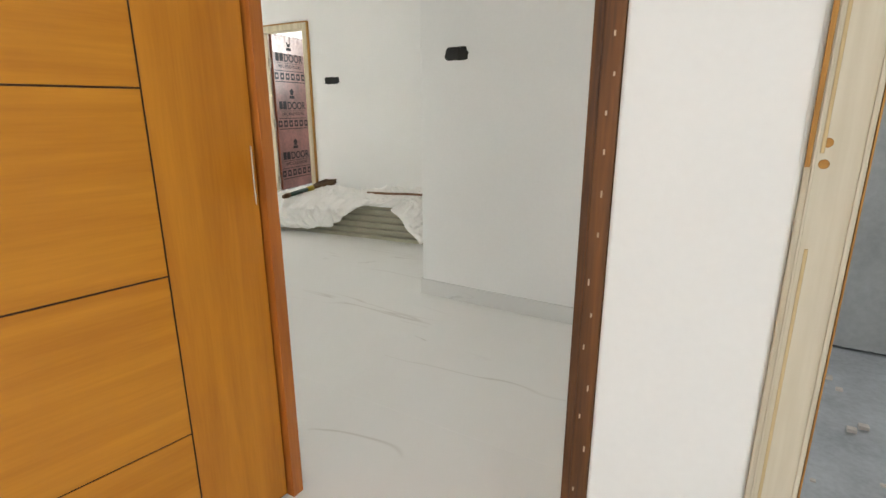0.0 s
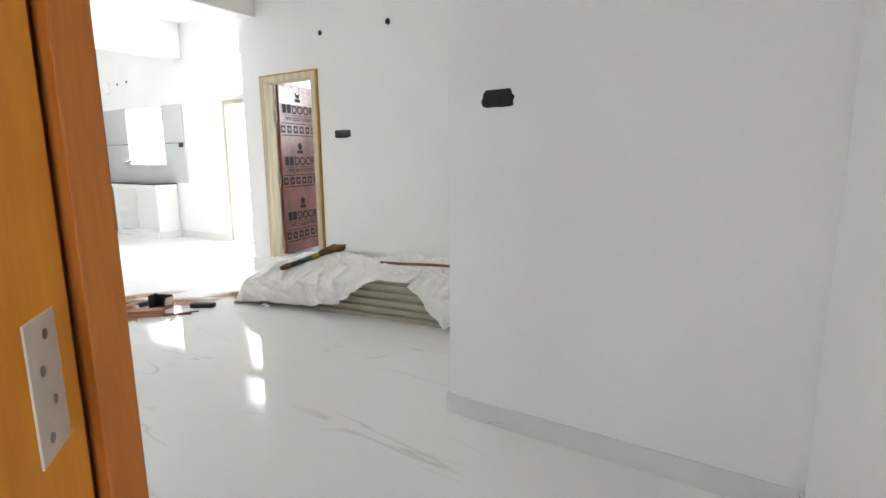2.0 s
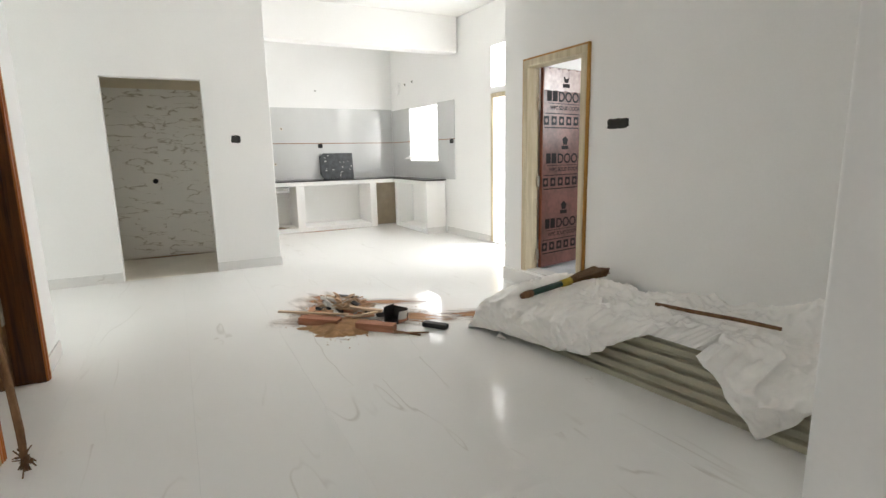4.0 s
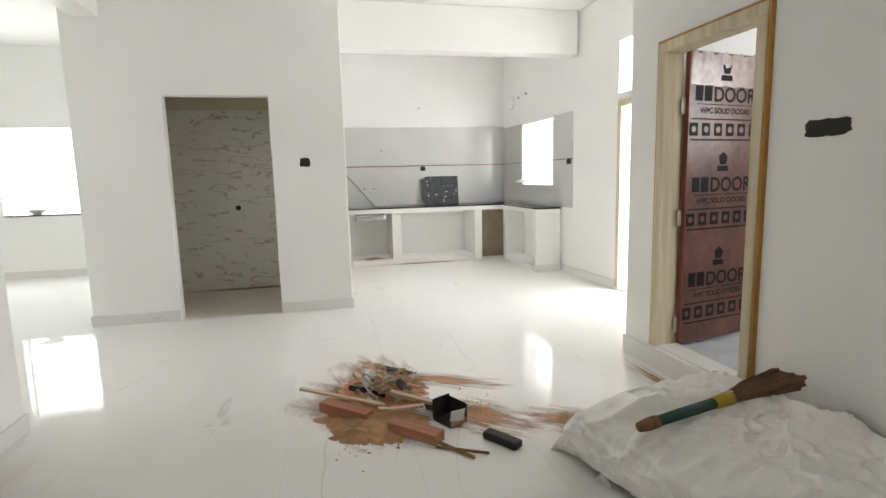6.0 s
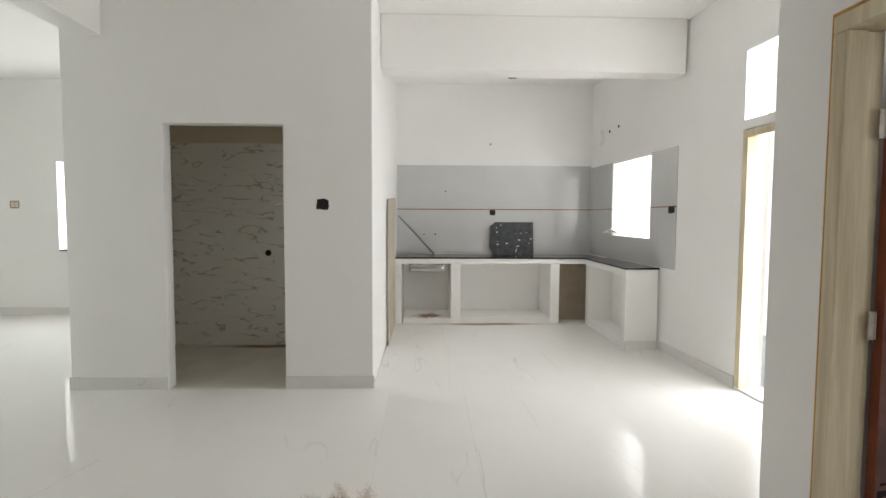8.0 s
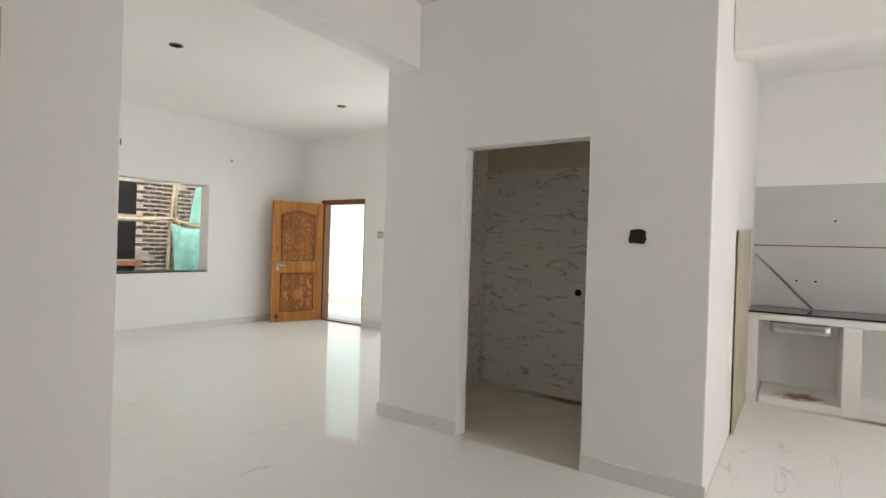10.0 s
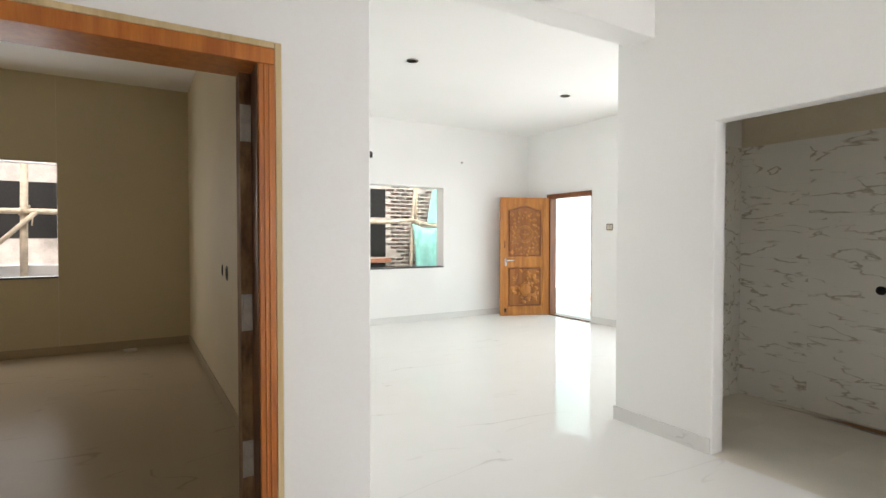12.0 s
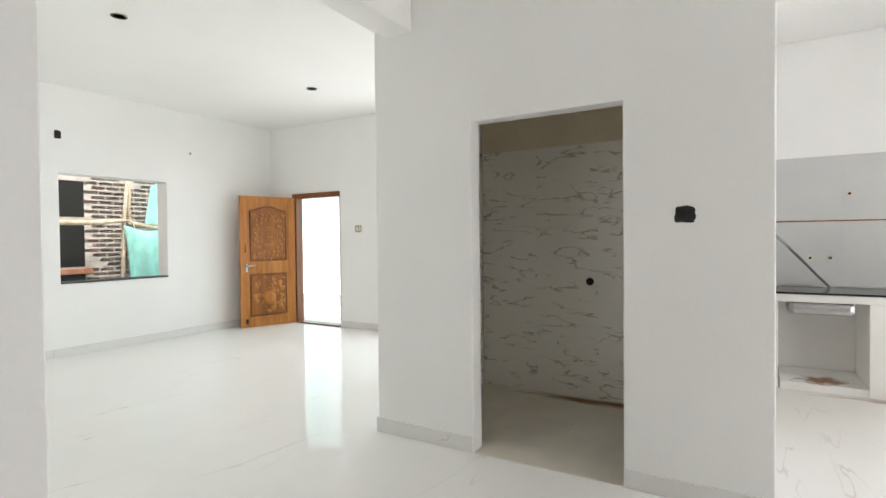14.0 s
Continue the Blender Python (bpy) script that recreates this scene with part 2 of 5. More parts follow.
M_REDWOOD = wood("red_wood", (0.32, 0.12, 0.06), (0.50, 0.24, 0.15), 0.75, (14, 14, 1.5), 0.3)
M_DUST = mat("sawdust", (0.40, 0.235, 0.115), 0.95, scale=12, vary=0.4, bump=1.0, fine=180)
M_REDDUST = mat("red_sawdust", (0.56, 0.29, 0.17), 0.95, scale=14, vary=0.3, bump=1.0, fine=180)
M_SHAVING = wood("shaving", (0.45, 0.28, 0.16), (0.68, 0.49, 0.33), 0.8, (20, 20, 2), 0.4)
M_PAPER = mat("paper_scrap", (0.70, 0.69, 0.67), 0.7, scale=12, vary=0.2, bump=0.2)
M_BRICK = mat("brick", (0.52, 0.27, 0.18), 0.9, scale=18, vary=0.3, bump=0.7, fine=70, island=True)
M_MORTAR = mat("mortar", (0.60, 0.55, 0.50), 0.95, scale=6, vary=0.25, bump=0.8, fine=50)
M_NET = mat("green_net", (0.33, 0.66, 0.60), 0.8, scale=5, vary=0.2, bump=0.4, fine=60)
M_BAMBOO = mat("bamboo", (0.60, 0.50, 0.38), 0.7, scale=9, vary=0.3, bump=0.4)
M_GROUND = mat("pale_ground", (0.50, 0.47, 0.42), 0.95, scale=1.2, vary=0.2, bump=0.8, fine=20)
# Extra white, for daylight inside the exhaust hole.
M_EXHAUST_BRIGHT = mat("exhaust_bright", (0.96, 0.96, 0.95), 0.25, vary=0.01, bump=0)
M_WHITEWARE = mat("white_bowl", (0.75, 0.74, 0.72), 0.25, vary=0.03, bump=0)
M_ALCOVE = mat("alcove_plaster", (0.74, 0.67, 0.54), 0.85, scale=3, vary=0.1, bump=0.2)
M_RENDER = mat("outside_wall", (0.72, 0.71, 0.69), 0.85, scale=2, vary=0.08, bump=0.3)


def smear(name, colour, streak):
    """A thin wiped film of dust that frays out towards its rim."""
    m = bpy.data.materials.new(name)
    m.use_nodes = True
    n, l = m.node_tree.nodes, m.node_tree.links
    p = n["Principled BSDF"]
    p.inputs["Roughness"].default_value = 0.95
    co, mp, tx, fine = n.new("ShaderNodeTexCoord"), n.new("ShaderNodeMapping"), n.new("ShaderNodeTexNoise"), n.new("ShaderNodeTexNoise")
    mp.inputs["Scale"].default_value = streak
    tx.inputs["Scale"].default_value, tx.inputs["Detail"].default_value = 2.0, 7
    fine.inputs["Scale"].default_value, fine.inputs["Detail"].default_value = 30, 3
    ln = n.new("ShaderNodeVectorMath"); ln.operation = "LENGTH"
    l.new(co.outputs["Object"], mp.inputs[0]); l.new(mp.outputs[0], tx.inputs[0]); l.new(co.outputs["Object"], fine.inputs[0]); l.new(co.outputs["Object"], ln.inputs[0])
    a = n.new("ShaderNodeMath"); a.operation = "MULTIPLY_ADD"; a.inputs[1].default_value, a.inputs[2].default_value = -1.15, 0.62
    l.new(ln.outputs["Value"], a.inputs[0])
    s = n.new("ShaderNodeMath"); s.operation = "MULTIPLY_ADD"; s.inputs[1].default_value = 1.9
    l.new(tx.outputs[0], s.inputs[0]); l.new(a.outputs[0], s.inputs[2])
    f = n.new("ShaderNodeMath"); f.operation = "MULTIPLY_ADD"; f.inputs[1].default_value = 0.7
    l.new(fine.outputs[0], f.inputs[0]); l.new(s.outputs[0], f.inputs[2])
    r = n.new("ShaderNodeMapRange")
    r.inputs["From Min"].default_value, r.inputs["From Max"].default_value, r.inputs["To Max"].default_value = 0.95, 1.8, 0.88
    l.new(f.outputs[0], r.inputs[0]); l.new(r.outputs[0], p.inputs["Alpha"])
    cr = n.new("ShaderNodeValToRGB")
    cr.color_ramp.elements[0].color, cr.color_ramp.elements[1].color = (*[v * 0.6 for v in colour], 1), (*colour, 1)
    l.new(fine.outputs[0], cr.inputs[0]); l.new(cr.outputs[0], p.inputs["Base Color"])
    return m


M_SMEAR = smear("dust_film", (0.60, 0.33, 0.18), (1.0, 2.4, 1.0))
M_SMEAR_BROWN = smear("brown_dust_film", (0.46, 0.26, 0.13), (1.0, 1.6, 1.0))


def glow(name, colour, strength, upper=None, height=0.0):
    """A self-lit panel for the bright day beyond the openings; above a height it may take another tint, in soft folds.
    """
    m = bpy.data.materials.new(name)
    m.use_nodes = True
    n, l = m.node_tree.nodes, m.node_tree.links
    n.remove(n["Principled BSDF"])
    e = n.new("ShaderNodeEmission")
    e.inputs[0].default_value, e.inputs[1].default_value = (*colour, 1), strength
    l.new(e.outputs[0], n["Material Output"].inputs[0])
    if upper:
        co, mp, tx, sep = n.new("ShaderNodeTexCoord"), n.new("ShaderNodeMapping"), n.new("ShaderNodeTexNoise"), n.new("ShaderNodeSeparateXYZ")
        mp.inputs["Scale"].default_value = (1, 2.2, 0.5)
        tx.inputs["Scale"].default_value, tx.inputs["Detail"].default_value = 0.9, 4
        l.new(co.outputs["Object"], mp.inputs[0]); l.new(mp.outputs[0], tx.inputs[0]); l.new(co.outputs["Object"], sep.inputs[0])
        rise = n.new("ShaderNodeMapRange")
        rise.inputs["From Min"].default_value, rise.inputs["From Max"].default_value = height, height + 0.15
        l.new(sep.outputs["Z"], rise.inputs[0])
        fold = n.new("ShaderNodeMapRange")
        fold.inputs["From Min"].default_value, fold.inputs["From Max"].default_value, fold.inputs["To Min"].default_value = 0.62, 0.40, 0.45
        l.new(tx.outputs[0], fold.inputs[0])
        k = n.new("ShaderNodeMath"); k.operation = "MULTIPLY"
        l.new(rise.outputs[0], k.inputs[0]); l.new(fold.outputs[0], k.inputs[1])
        mx = n.new("ShaderNodeMix"); mx.data_type = "RGBA"
        mx.inputs[6].default_value, mx.inputs[7].default_value = (*colour, 1), (*upper, 1)
        l.new(k.outputs[0], mx.inputs[0]); l.new(mx.outputs[2], e.inputs[0])
    return m


# Added emitters for the glaring outdoors; they light the rooms too.
M_DAYGLOW = glow("day_glow", (1, 1, 1), 1.6)
M_DAYGLOW_NET = glow("day_glow_net", (0.97, 1.0, 0.99), 2.5, (0.50, 0.86, 0.82), 1.7)

# ---- builders ----
def mesh_of(name, bm, material, smooth=False):
    me = bpy.data.meshes.new(name)
    bm.to_mesh(me)
    bm.free()
    for m in material if isinstance(material, (list, tuple)) else [material]:
        me.materials.append(m)
    if smooth:
        for p in me.polygons:
            p.use_smooth = True
    return me


def part(name, bm, material, parent=None, label="", smooth=False):
    """One mesh object, under a thing or a part."""
    ob = new(name, mesh_of(name, bm, material, smooth))
    ob.parent = parent
    return tagged(ob, label)


def thing(name, label, category, place=(0, 0, 0), turn=0, group=""):
    """An empty at a thing's base, which its parts hang under."""
    ob = new(name)
    ob.empty_display_size = 0.1
    ob.matrix_world = pose(*place, 0, 0, turn)
    return tagged(ob, label, category, group)


def setting(name, bm, material, label, category, smooth=False):
    return tagged(part(name, bm, material, None, label, smooth), "", category, "", "structure")


def add_box(bm, x0, x1, y0, y1, z0, z1, bevel=0.0, m=None, index=0):
    """A box, with worn edges where bevel is given."""
    r = bmesh.ops.create_cube(bm, size=1)
    vs = r["verts"]
    bmesh.ops.transform(bm, verts=vs, matrix=Matrix.LocRotScale(((x0 + x1) / 2, (y0 + y1) / 2, (z0 + z1) / 2), None, (abs(x1 - x0), abs(y1 - y0), abs(z1 - z0))))
    faces = {f for v in vs for f in v.link_faces}
    if bevel:
        es = list({e for f in faces for e in f.edges})
        out = bmesh.ops.bevel(bm, geom=es, offset=bevel, segments=2, profile=0.6, affect="EDGES")
        vs = list({v for f in out["faces"] for v in f.verts} | {v for v in vs if v.is_valid})
        faces = {f for v in vs for f in v.link_faces}
    for f in faces:
        f.material_index = index
    if m is not None:
        bmesh.ops.transform(bm, verts=vs, matrix=m)
    return vs


def box(x0, x1, y0, y1, z0, z1, bevel=0.0, m=None):
    bm = bmesh.new()
    add_box(bm, x0, x1, y0, y1, z0, z1, bevel, m)
    return bm


def tube(points, radius, sides=10, wobble=0.0, taper=None, seed=1):
    """A round rod through points."""
    rng = random.Random(seed)
    bm, rings = bmesh.new(), []
    ps = [Vector(p) for p in points]
    for i, p in enumerate(ps):
        d = (ps[min(i + 1, len(ps) - 1)] - ps[max(i - 1, 0)]).normalized()
        a = d.orthogonal().normalized()
        b = d.cross(a)
        r = radius * (taper[i] if taper else 1) * (1 + rng.uniform(-wobble, wobble))
        rings.append([bm.verts.new(p + r * (a * math.cos(2 * math.pi * k / sides) + b * math.sin(2 * math.pi * k / sides))) for k in range(sides)])
    for q, s in zip(rings, rings[1:]):
        for k in range(sides):
            bm.faces.new((q[k], q[(k + 1) % sides], s[(k + 1) % sides], s[k]))
    bm.faces.new(rings[0][::-1])
    bm.faces.new(rings[-1])
    bmesh.ops.recalc_face_normals(bm, faces=bm.faces)
    return bm


def lathe(profile, sides=32):
    """A turned shape from (radius, height) pairs."""
    bm, rings = bmesh.new(), []
    for r, z in profile:
        rings.append([bm.verts.new((r * math.cos(2 * math.pi * k / sides), r * math.sin(2 * math.pi * k / sides), z)) for k in range(sides)])
    for q, s in zip(rings, rings[1:]):
        for k in range(sides):
            bm.faces.new((q[k], q[(k + 1) % sides], s[(k + 1) % sides], s[k]))
    bm.faces.new(rings[0][::-1])
    bm.faces.new(rings[-1])
    bmesh.ops.recalc_face_normals(bm, faces=bm.faces)
    return bm


def wall(name, p0, p1, thick, z1, openings, material, label, z0=0.0, bevel=0.008):
    """A wall whose seen face runs from p0 to p1, thick to its left; openings are (from, to, bottom, top) along it."""
    p0, p1 = Vector((*p0, 0)), Vector((*p1, 0))
    d = (p1 - p0)
    length = d.length
    d.normalize()
    nrm = Vector((-d.y, d.x, 0))
    us = sorted({0, length, *[u for o in openings for u in o[:2]]})
    zs = sorted({z0, z1, *[z for o in openings for z in o[2:]]})
    solid = lambda i, j: 0 <= i < len(us) - 1 and 0 <= j < len(zs) - 1 and not any(
        o[0] < (us[i] + us[i + 1]) / 2 < o[1] and o[2] < (zs[j] + zs[j + 1]) / 2 < o[3] for o in openings)
    bm, made = bmesh.new(), {}

    def v(i, j, k):
        if (i, j, k) not in made:
            made[i, j, k] = bm.verts.new(p0 + d * us[i] + nrm * (thick * k) + Vector((0, 0, zs[j])))
        return made[i, j, k]
    for i in range(len(us) - 1):
        for j in range(len(zs) - 1):
            if not solid(i, j):
                continue
            bm.faces.new((v(i, j, 0), v(i + 1, j, 0), v(i + 1, j + 1, 0), v(i, j + 1, 0)))
            bm.faces.new((v(i, j, 1), v(i, j + 1, 1), v(i + 1, j + 1, 1), v(i + 1, j, 1)))
            if not solid(i - 1, j):
                bm.faces.new((v(i, j, 0), v(i, j + 1, 0), v(i, j + 1, 1), v(i, j, 1)))
            if not solid(i + 1, j):
                bm.faces.new((v(i + 1, j, 0), v(i + 1, j, 1), v(i + 1, j + 1, 1), v(i + 1, j + 1, 0)))
            if not solid(i, j - 1):
                bm.faces.new((v(i, j, 0), v(i, j, 1), v(i + 1, j, 1), v(i + 1, j, 0)))
            if not solid(i, j + 1):
                bm.faces.new((v(i, j + 1, 0), v(i + 1, j + 1, 0), v(i + 1, j + 1, 1), v(i, j + 1, 1)))
    bmesh.ops.recalc_face_normals(bm, faces=bm.faces)
    ob = setting(name, bm, material, label, "wall")
    if bevel:
        b = ob.modifiers.new("bevel", "BEVEL")
        b.width, b.segments, b.limit_method, b.angle_limit = bevel, 3, "ANGLE", radians(40)
    return ob


# ---- the large structure ----
H = 3.24
X_W, Y_S = -11.34, -3.5          # inner faces of the front and side walls
X_B, Y_C, Y_A, X_A = -8.12, 5.55, 3.82, -2.39
Y_E, X_E = 1.84, -5.905
WALLS = [
    # name, p0, p1, thickness, openings, material, label
    ("wall_front", (X_W, 6.75), (X_W, -3.75), -0.23, [(6.75 - 0.25, 6.75 + 0.99, 0.89, 2.12), (6.75 + 1.94, 6.75 + 2.98, 0.0, 2.13)], M_WALL, "white painted outer wall with front door and window openings"),
    # Third opening is made up, for the bedroom fill lamp.
    ("wall_side", (-11.57, Y_S), (1.3, Y_S), -0.23, [(-9.50 + 11.57, -8.18 + 11.57, 0.87, 2.2), (-4.27 + 11.57, -3.28 + 11.57, 0.9, 2.23), (-2.2 + 11.57, -0.3 + 11.57, 0.5, 2.3)], M_WALL, "white painted outer wall with window openings, one of them added"),
    ("wall_niche", (X_B, 1.30), (X_B, 3.675), 0.12, [(0.758, 1.678, -0.1, 2.096)], M_WALL, "white painted wall with an open doorway to a tiled alcove"),
    ("wall_alcove_side", (-8.24, 1.30), (X_W, 1.30), -0.10, [], M_WALL, "white painted partition beside the alcove"),
    ("wall_kitchen_side", (-8.24, 3.675), (X_W, 3.675), 0.12, [], M_WALL, "white painted partition beside the kitchen"),
    ("wall_kitchen", (X_W, 6.45), (-6.05, 6.682), 0.23, [(0.227, 0.433, 2.36, 2.566), (0.78, 1.79, 1.16, 2.06), (3.30, 4.18, 0.02, 2.07), (3.30, 4.18, 2.15, 2.68)], M_WALL, "white painted kitchen wall with window, ventilator and back door openings"),
    ("wall_bath", (-6.15, Y_C), (1.3, Y_C), 0.12, [(-5.83 + 6.15, -4.985 + 6.15, 0.16, 2.09)], M_WALL, "white painted wall with a raised doorway"),
    ("wall_bath_side", (-6.15, Y_C + 0.12), (-6.15, 8.0), -0.12, [], M_WALL, "white painted wall at the corner"),
    ("wall_corridor", (X_A, Y_A), (-0.93, Y_A), 0.12, [], M_WALL, "white painted corridor wall"),
    ("wall_corridor_end", (X_A, Y_A + 0.12), (X_A, Y_C), -0.12, [], M_WALL, "white painted end of the corridor wall"),
    ("wall_passage", (-0.96, Y_A), (-0.865, 2.175), 0.09, [], M_WALL, "white painted passage wall"),
    ("wall_bedroom", (-3.0, 2.12), (-0.821, 2.12), -0.12, [(3.0 - 1.80, 2.179, -0.1, 2.12)], M_WALL, "white painted bedroom wall with a doorway"),
    ("wall_bedroom_end", (-0.821, 2.17), (1.3, 2.17), -0.12, [(0.271, 1.151, 0.0, 2.1)], M_WALL, "white painted bedroom wall with a framed doorway"),
    ("wall_room", (X_E, Y_E), (-3.0, Y_E), -0.23, [(X_E * -1 - 5.52, X_E * -1 - 4.46, 0.0, 2.135)], M_WALL, "white painted wall with a framed doorway"),
    ("wall_room_side", (X_E, Y_S), (X_E, Y_E - 0.23), -0.22, [], M_WALL, "white painted partition"),
    ("wall_between", (-3.0, Y_S), (-3.0, 2.0), 0.1, [], M_WALL, "white painted partition between the bedrooms"),
    # Both openings here are made up, for the east and washroom fill lamps.
    ("wall_end", (1.3, -3.73), (1.3, 8.0), -0.2, [(2.1, 3.5, 0.8, 2.2), (6.7, 7.36, 1.5, 2.2)], M_WALL, "white painted end wall"),
    ("wall_washroom", (-0.77, 4.24), (1.3, 4.24), 0.1, [], M_CEMENT, "bare grey cement washroom wall"),
    # Opening made up to let the bath fill lamp in.
    ("wall_back", (-6.03, 7.9), (1.3, 7.9), 0.2, [(1.25, 2.2, 1.4, 2.4)], M_WALL, "white painted back wall"),
]
for name, p0, p1, th, ops, m, label in WALLS:
    wall(name, p0, p1, th, H, ops, m, label)

setting("ceiling", box(-11.57, 1.5, -3.73, 8.1, H, H + 0.15), M_CEIL, "white painted flat ceiling", "ceiling")
setting("beam_hall", box(X_B + 0.002, X_E, 1.40, 1.622, 2.748, H - 0.002, 0.01), M_CEIL, "white painted beam across the ceiling", "beam")
setting("beam_passage", box(-6.08, -5.84, Y_E + 0.005, Y_C - 0.003, 2.68, H - 0.002, 0.01), M_CEIL, "white painted beam across the ceiling", "beam")
setting("beam_kitchen", box(-9.10, -8.87, 3.678, 6.53, 2.735, H - 0.002, 0.01), M_CEIL, "white painted beam across the kitchen ceiling", "beam")
setting("floor_slab", box(-11.57, 1.5, -3.73, 8.1, -0.3, -0.012), M_CEMENT_FLOOR, "grey concrete slab under the tiles", "floor")


# ---- doors ----
def hinge(parent, place, turn=0, h=0.13, w=0.018):
    """A steel butt hinge: leaf plate, knuckle and screws."""
    bm = bmesh.new()
    add_box(bm, -w, w, -0.002, 0.002, -h / 2, h / 2, 0.001)
    for sx in (-w * 0.5, w * 0.5):
        for sz in (-0.38, 0.0, 0.38):
            add_box(bm, sx - 0.004, sx + 0.004, -0.0035, 0.0, sz * h - 0.004, sz * h + 0.004, 0.001)
    bm2 = tube([(w + 0.003, 0, -h / 2), (w + 0.003, 0, 0), (w + 0.003, 0, h / 2)], 0.005, 8)
    for b in (bm2,):
        me = bpy.data.meshes.new("tmp")
        b.to_mesh(me); b.free()
        bm.from_mesh(me)
        bpy.data.meshes.remove(me)
    ob = part("hinge", bm, M_STEELMID, parent, "pale steel butt hinge")
    ob.matrix_local = pose(*place, 0, 0, turn)
    return ob


# bedroom door, laminate leaf standing open
door = thing("door_1", "open orange laminate flush door in a dark stained frame", "door", (-1.80, 2.125, 0), 180)
tagged(door, kind="structure")
door.matrix_world = pose(0, 0, 0)
for x0, x1 in ((-1.80, -1.715),):
    bm = bmesh.new()
    add_box(bm, x0, x1, 2.050, 2.090, 0, 2.048, 0.003)
    # Dark wood here puts the gap's shadow strip into colour.
    part("rebate", box(x0, -1.748, 2.0, 2.0495, 0, 2.048, 0.002), M_FRAME_DARK, door, "rebate coloured dark for the shade in the gap")
    part("jamb", bm, M_FRAME, door, "orange stained jamb with chipped foot")
bm = bmesh.new()
add_box(bm, -0.877, -0.8225, 2.056, 2.165, 0, 2.048, 0.006)
add_box(bm, -0.862, -0.858, 2.053, 2.058, 0, 2.048, 0.001)
part("jamb", bm, M_FRAME_DARK, door, "dark stained jamb with nail heads")
part("head", box(-1.80, -0.8225, 1.998, 2.112, 2.05, 2.118, 0.003), M_FRAME_DARK, door)
bm = bmesh.new()
rng = random.Random(4)
for k in range(26):
    z, x = 0.12 + k * 0.075 + rng.uniform(-0.02, 0.02), -0.842 + rng.uniform(-0.010, 0.012)
    add_box(bm, x - 0.0015, x + 0.0015, 2.0535, 2.0565, z - rng.uniform(0.003, 0.009), z + 0.004, 0.0005)
part("nail_heads", bm, M_PALEWOOD, door, "small pale nail heads and scratches")
LEAF = pose(-1.737, 2.043, 0.012, 0, 0, -97.6)    # local x runs from the hinge outwards
leaf = part("leaf", box(0, 0.92, -0.036, -0.003, 0, 2.04, 0.002), M_GROOVE, door, "orange laminate leaf with dark grooves")
leaf.matrix_local = LEAF
G = 0.0022
for sx0, sx1 in ((0.0, 0.255), (0.70, 0.92)):
    part("stile", box(sx0 + (G if sx0 else 0), sx1 - (G if sx0 == 0 else 0), -0.0035, 0.0, 0, 2.04, 0.0015), M_LAMINATE, leaf)
zs = [0.0, 0.355, 0.785, 1.213, 1.64, 2.04]
for a, b in zip(zs, zs[1:]):
    part("panel", box(0.255 + G, 0.70 - G, -0.0035, 0.0, a + G, b - G, 0.0015), M_LAMINATE_H, leaf)
for z in (1.02, 1.80):
    plate = part("hinge", box(0, 0.072, -0.0012, 0.0012, -0.07, 0.07, 0.001), M_STEELPALE, door, "pale steel hinge plate swung free")
    plate.matrix_local = pose(-1.671, 1.981, z, 0, 0, 142)
    for x, dz in ((0.042, 0.05), (0.026, 0.018), (0.044, -0.018), (0.026, -0.05)):
        part("screw", lathe([(0.0055, 0), (0.0055, 0.001), (0.003, 0.0016)], 10), M_STEELDULL, plate).matrix_local = pose(x, -0.0012, dz, 90)


# second bedroom door: an orange frame with hinges and no leaf
door = tagged(thing("door_2", "empty orange wooden door frame with hinges left on it", "door frame"), kind="structure")
X0, X1, T = -4.46, -5.52, 2.135
for a, b, n in ((X1 + 0.026, X1 + 0.09, "jamb"), (X0 - 0.09, X0 - 0.026, "jamb")):
    bm = bmesh.new()
    add_box(bm, a, b, Y_E - 0.035, Y_E + 0.022, 0, T - 0.09, 0.004)
    # The reveal's shade is put into a darker wood colour.
    part("inner_face", box(a, b - 0.002 if a < -5 else b, Y_E - 0.135, Y_E - 0.036, 0, T - 0.09, 0.003), M_FRAME_DARK, door, "inner face of the jamb, darkened for shade")
    s = 0.0 if a < -5 else 0.018
    for g in (0.018, 0.036):
        add_box(bm, a + g, a + g + 0.008, Y_E + 0.02, Y_E + 0.027, 0, T - 0.09, 0.002)
    part(n, bm, M_FRAME, door)
    # Added thin strip that darkens the jamb's unlit side.
    part("shade_lining", box(b + 0.0005, b + 0.004, Y_E - 0.034, Y_E + 0.012, 0, T - 0.09, 0.0005) if a < -5 else box(a - 0.004, a - 0.0005, Y_E - 0.034, Y_E + 0.012, 0, T - 0.09, 0.0005), M_FRAME_DARK, door, "inner side of the jamb, darkened for shade")
    part("hinge_edge", box(a, -5.388 if a < -5 else b, Y_E - 0.22, Y_E - 0.138, 0, T - 0.09, 0.003), M_WORN, door, "worn unpainted inner edge")
part("head", box(X1 + 0.026, X0 - 0.026, Y_E - 0.22, Y_E + 0.022, T - 0.088, T - 0.026, 0.004), M_FRAME, door)
for a, b, z0, z1 in ((X1, X1 + 0.0245, 0, T), (X0 - 0.0245, X0, 0, T), (X1 + 0.026, X0 - 0.026, T - 0.0245, T)):
    part("edge_strip", box(a, b, Y_E - 0.02, Y_E + 0.020, z0, z1, 0.003), M_PALESTRIP, door, "pale raw wood edge strip")
for z in (0.45, 1.06, 1.84):
    hinge(door, (-5.415, Y_E - 0.134, z), 0, 0.15)

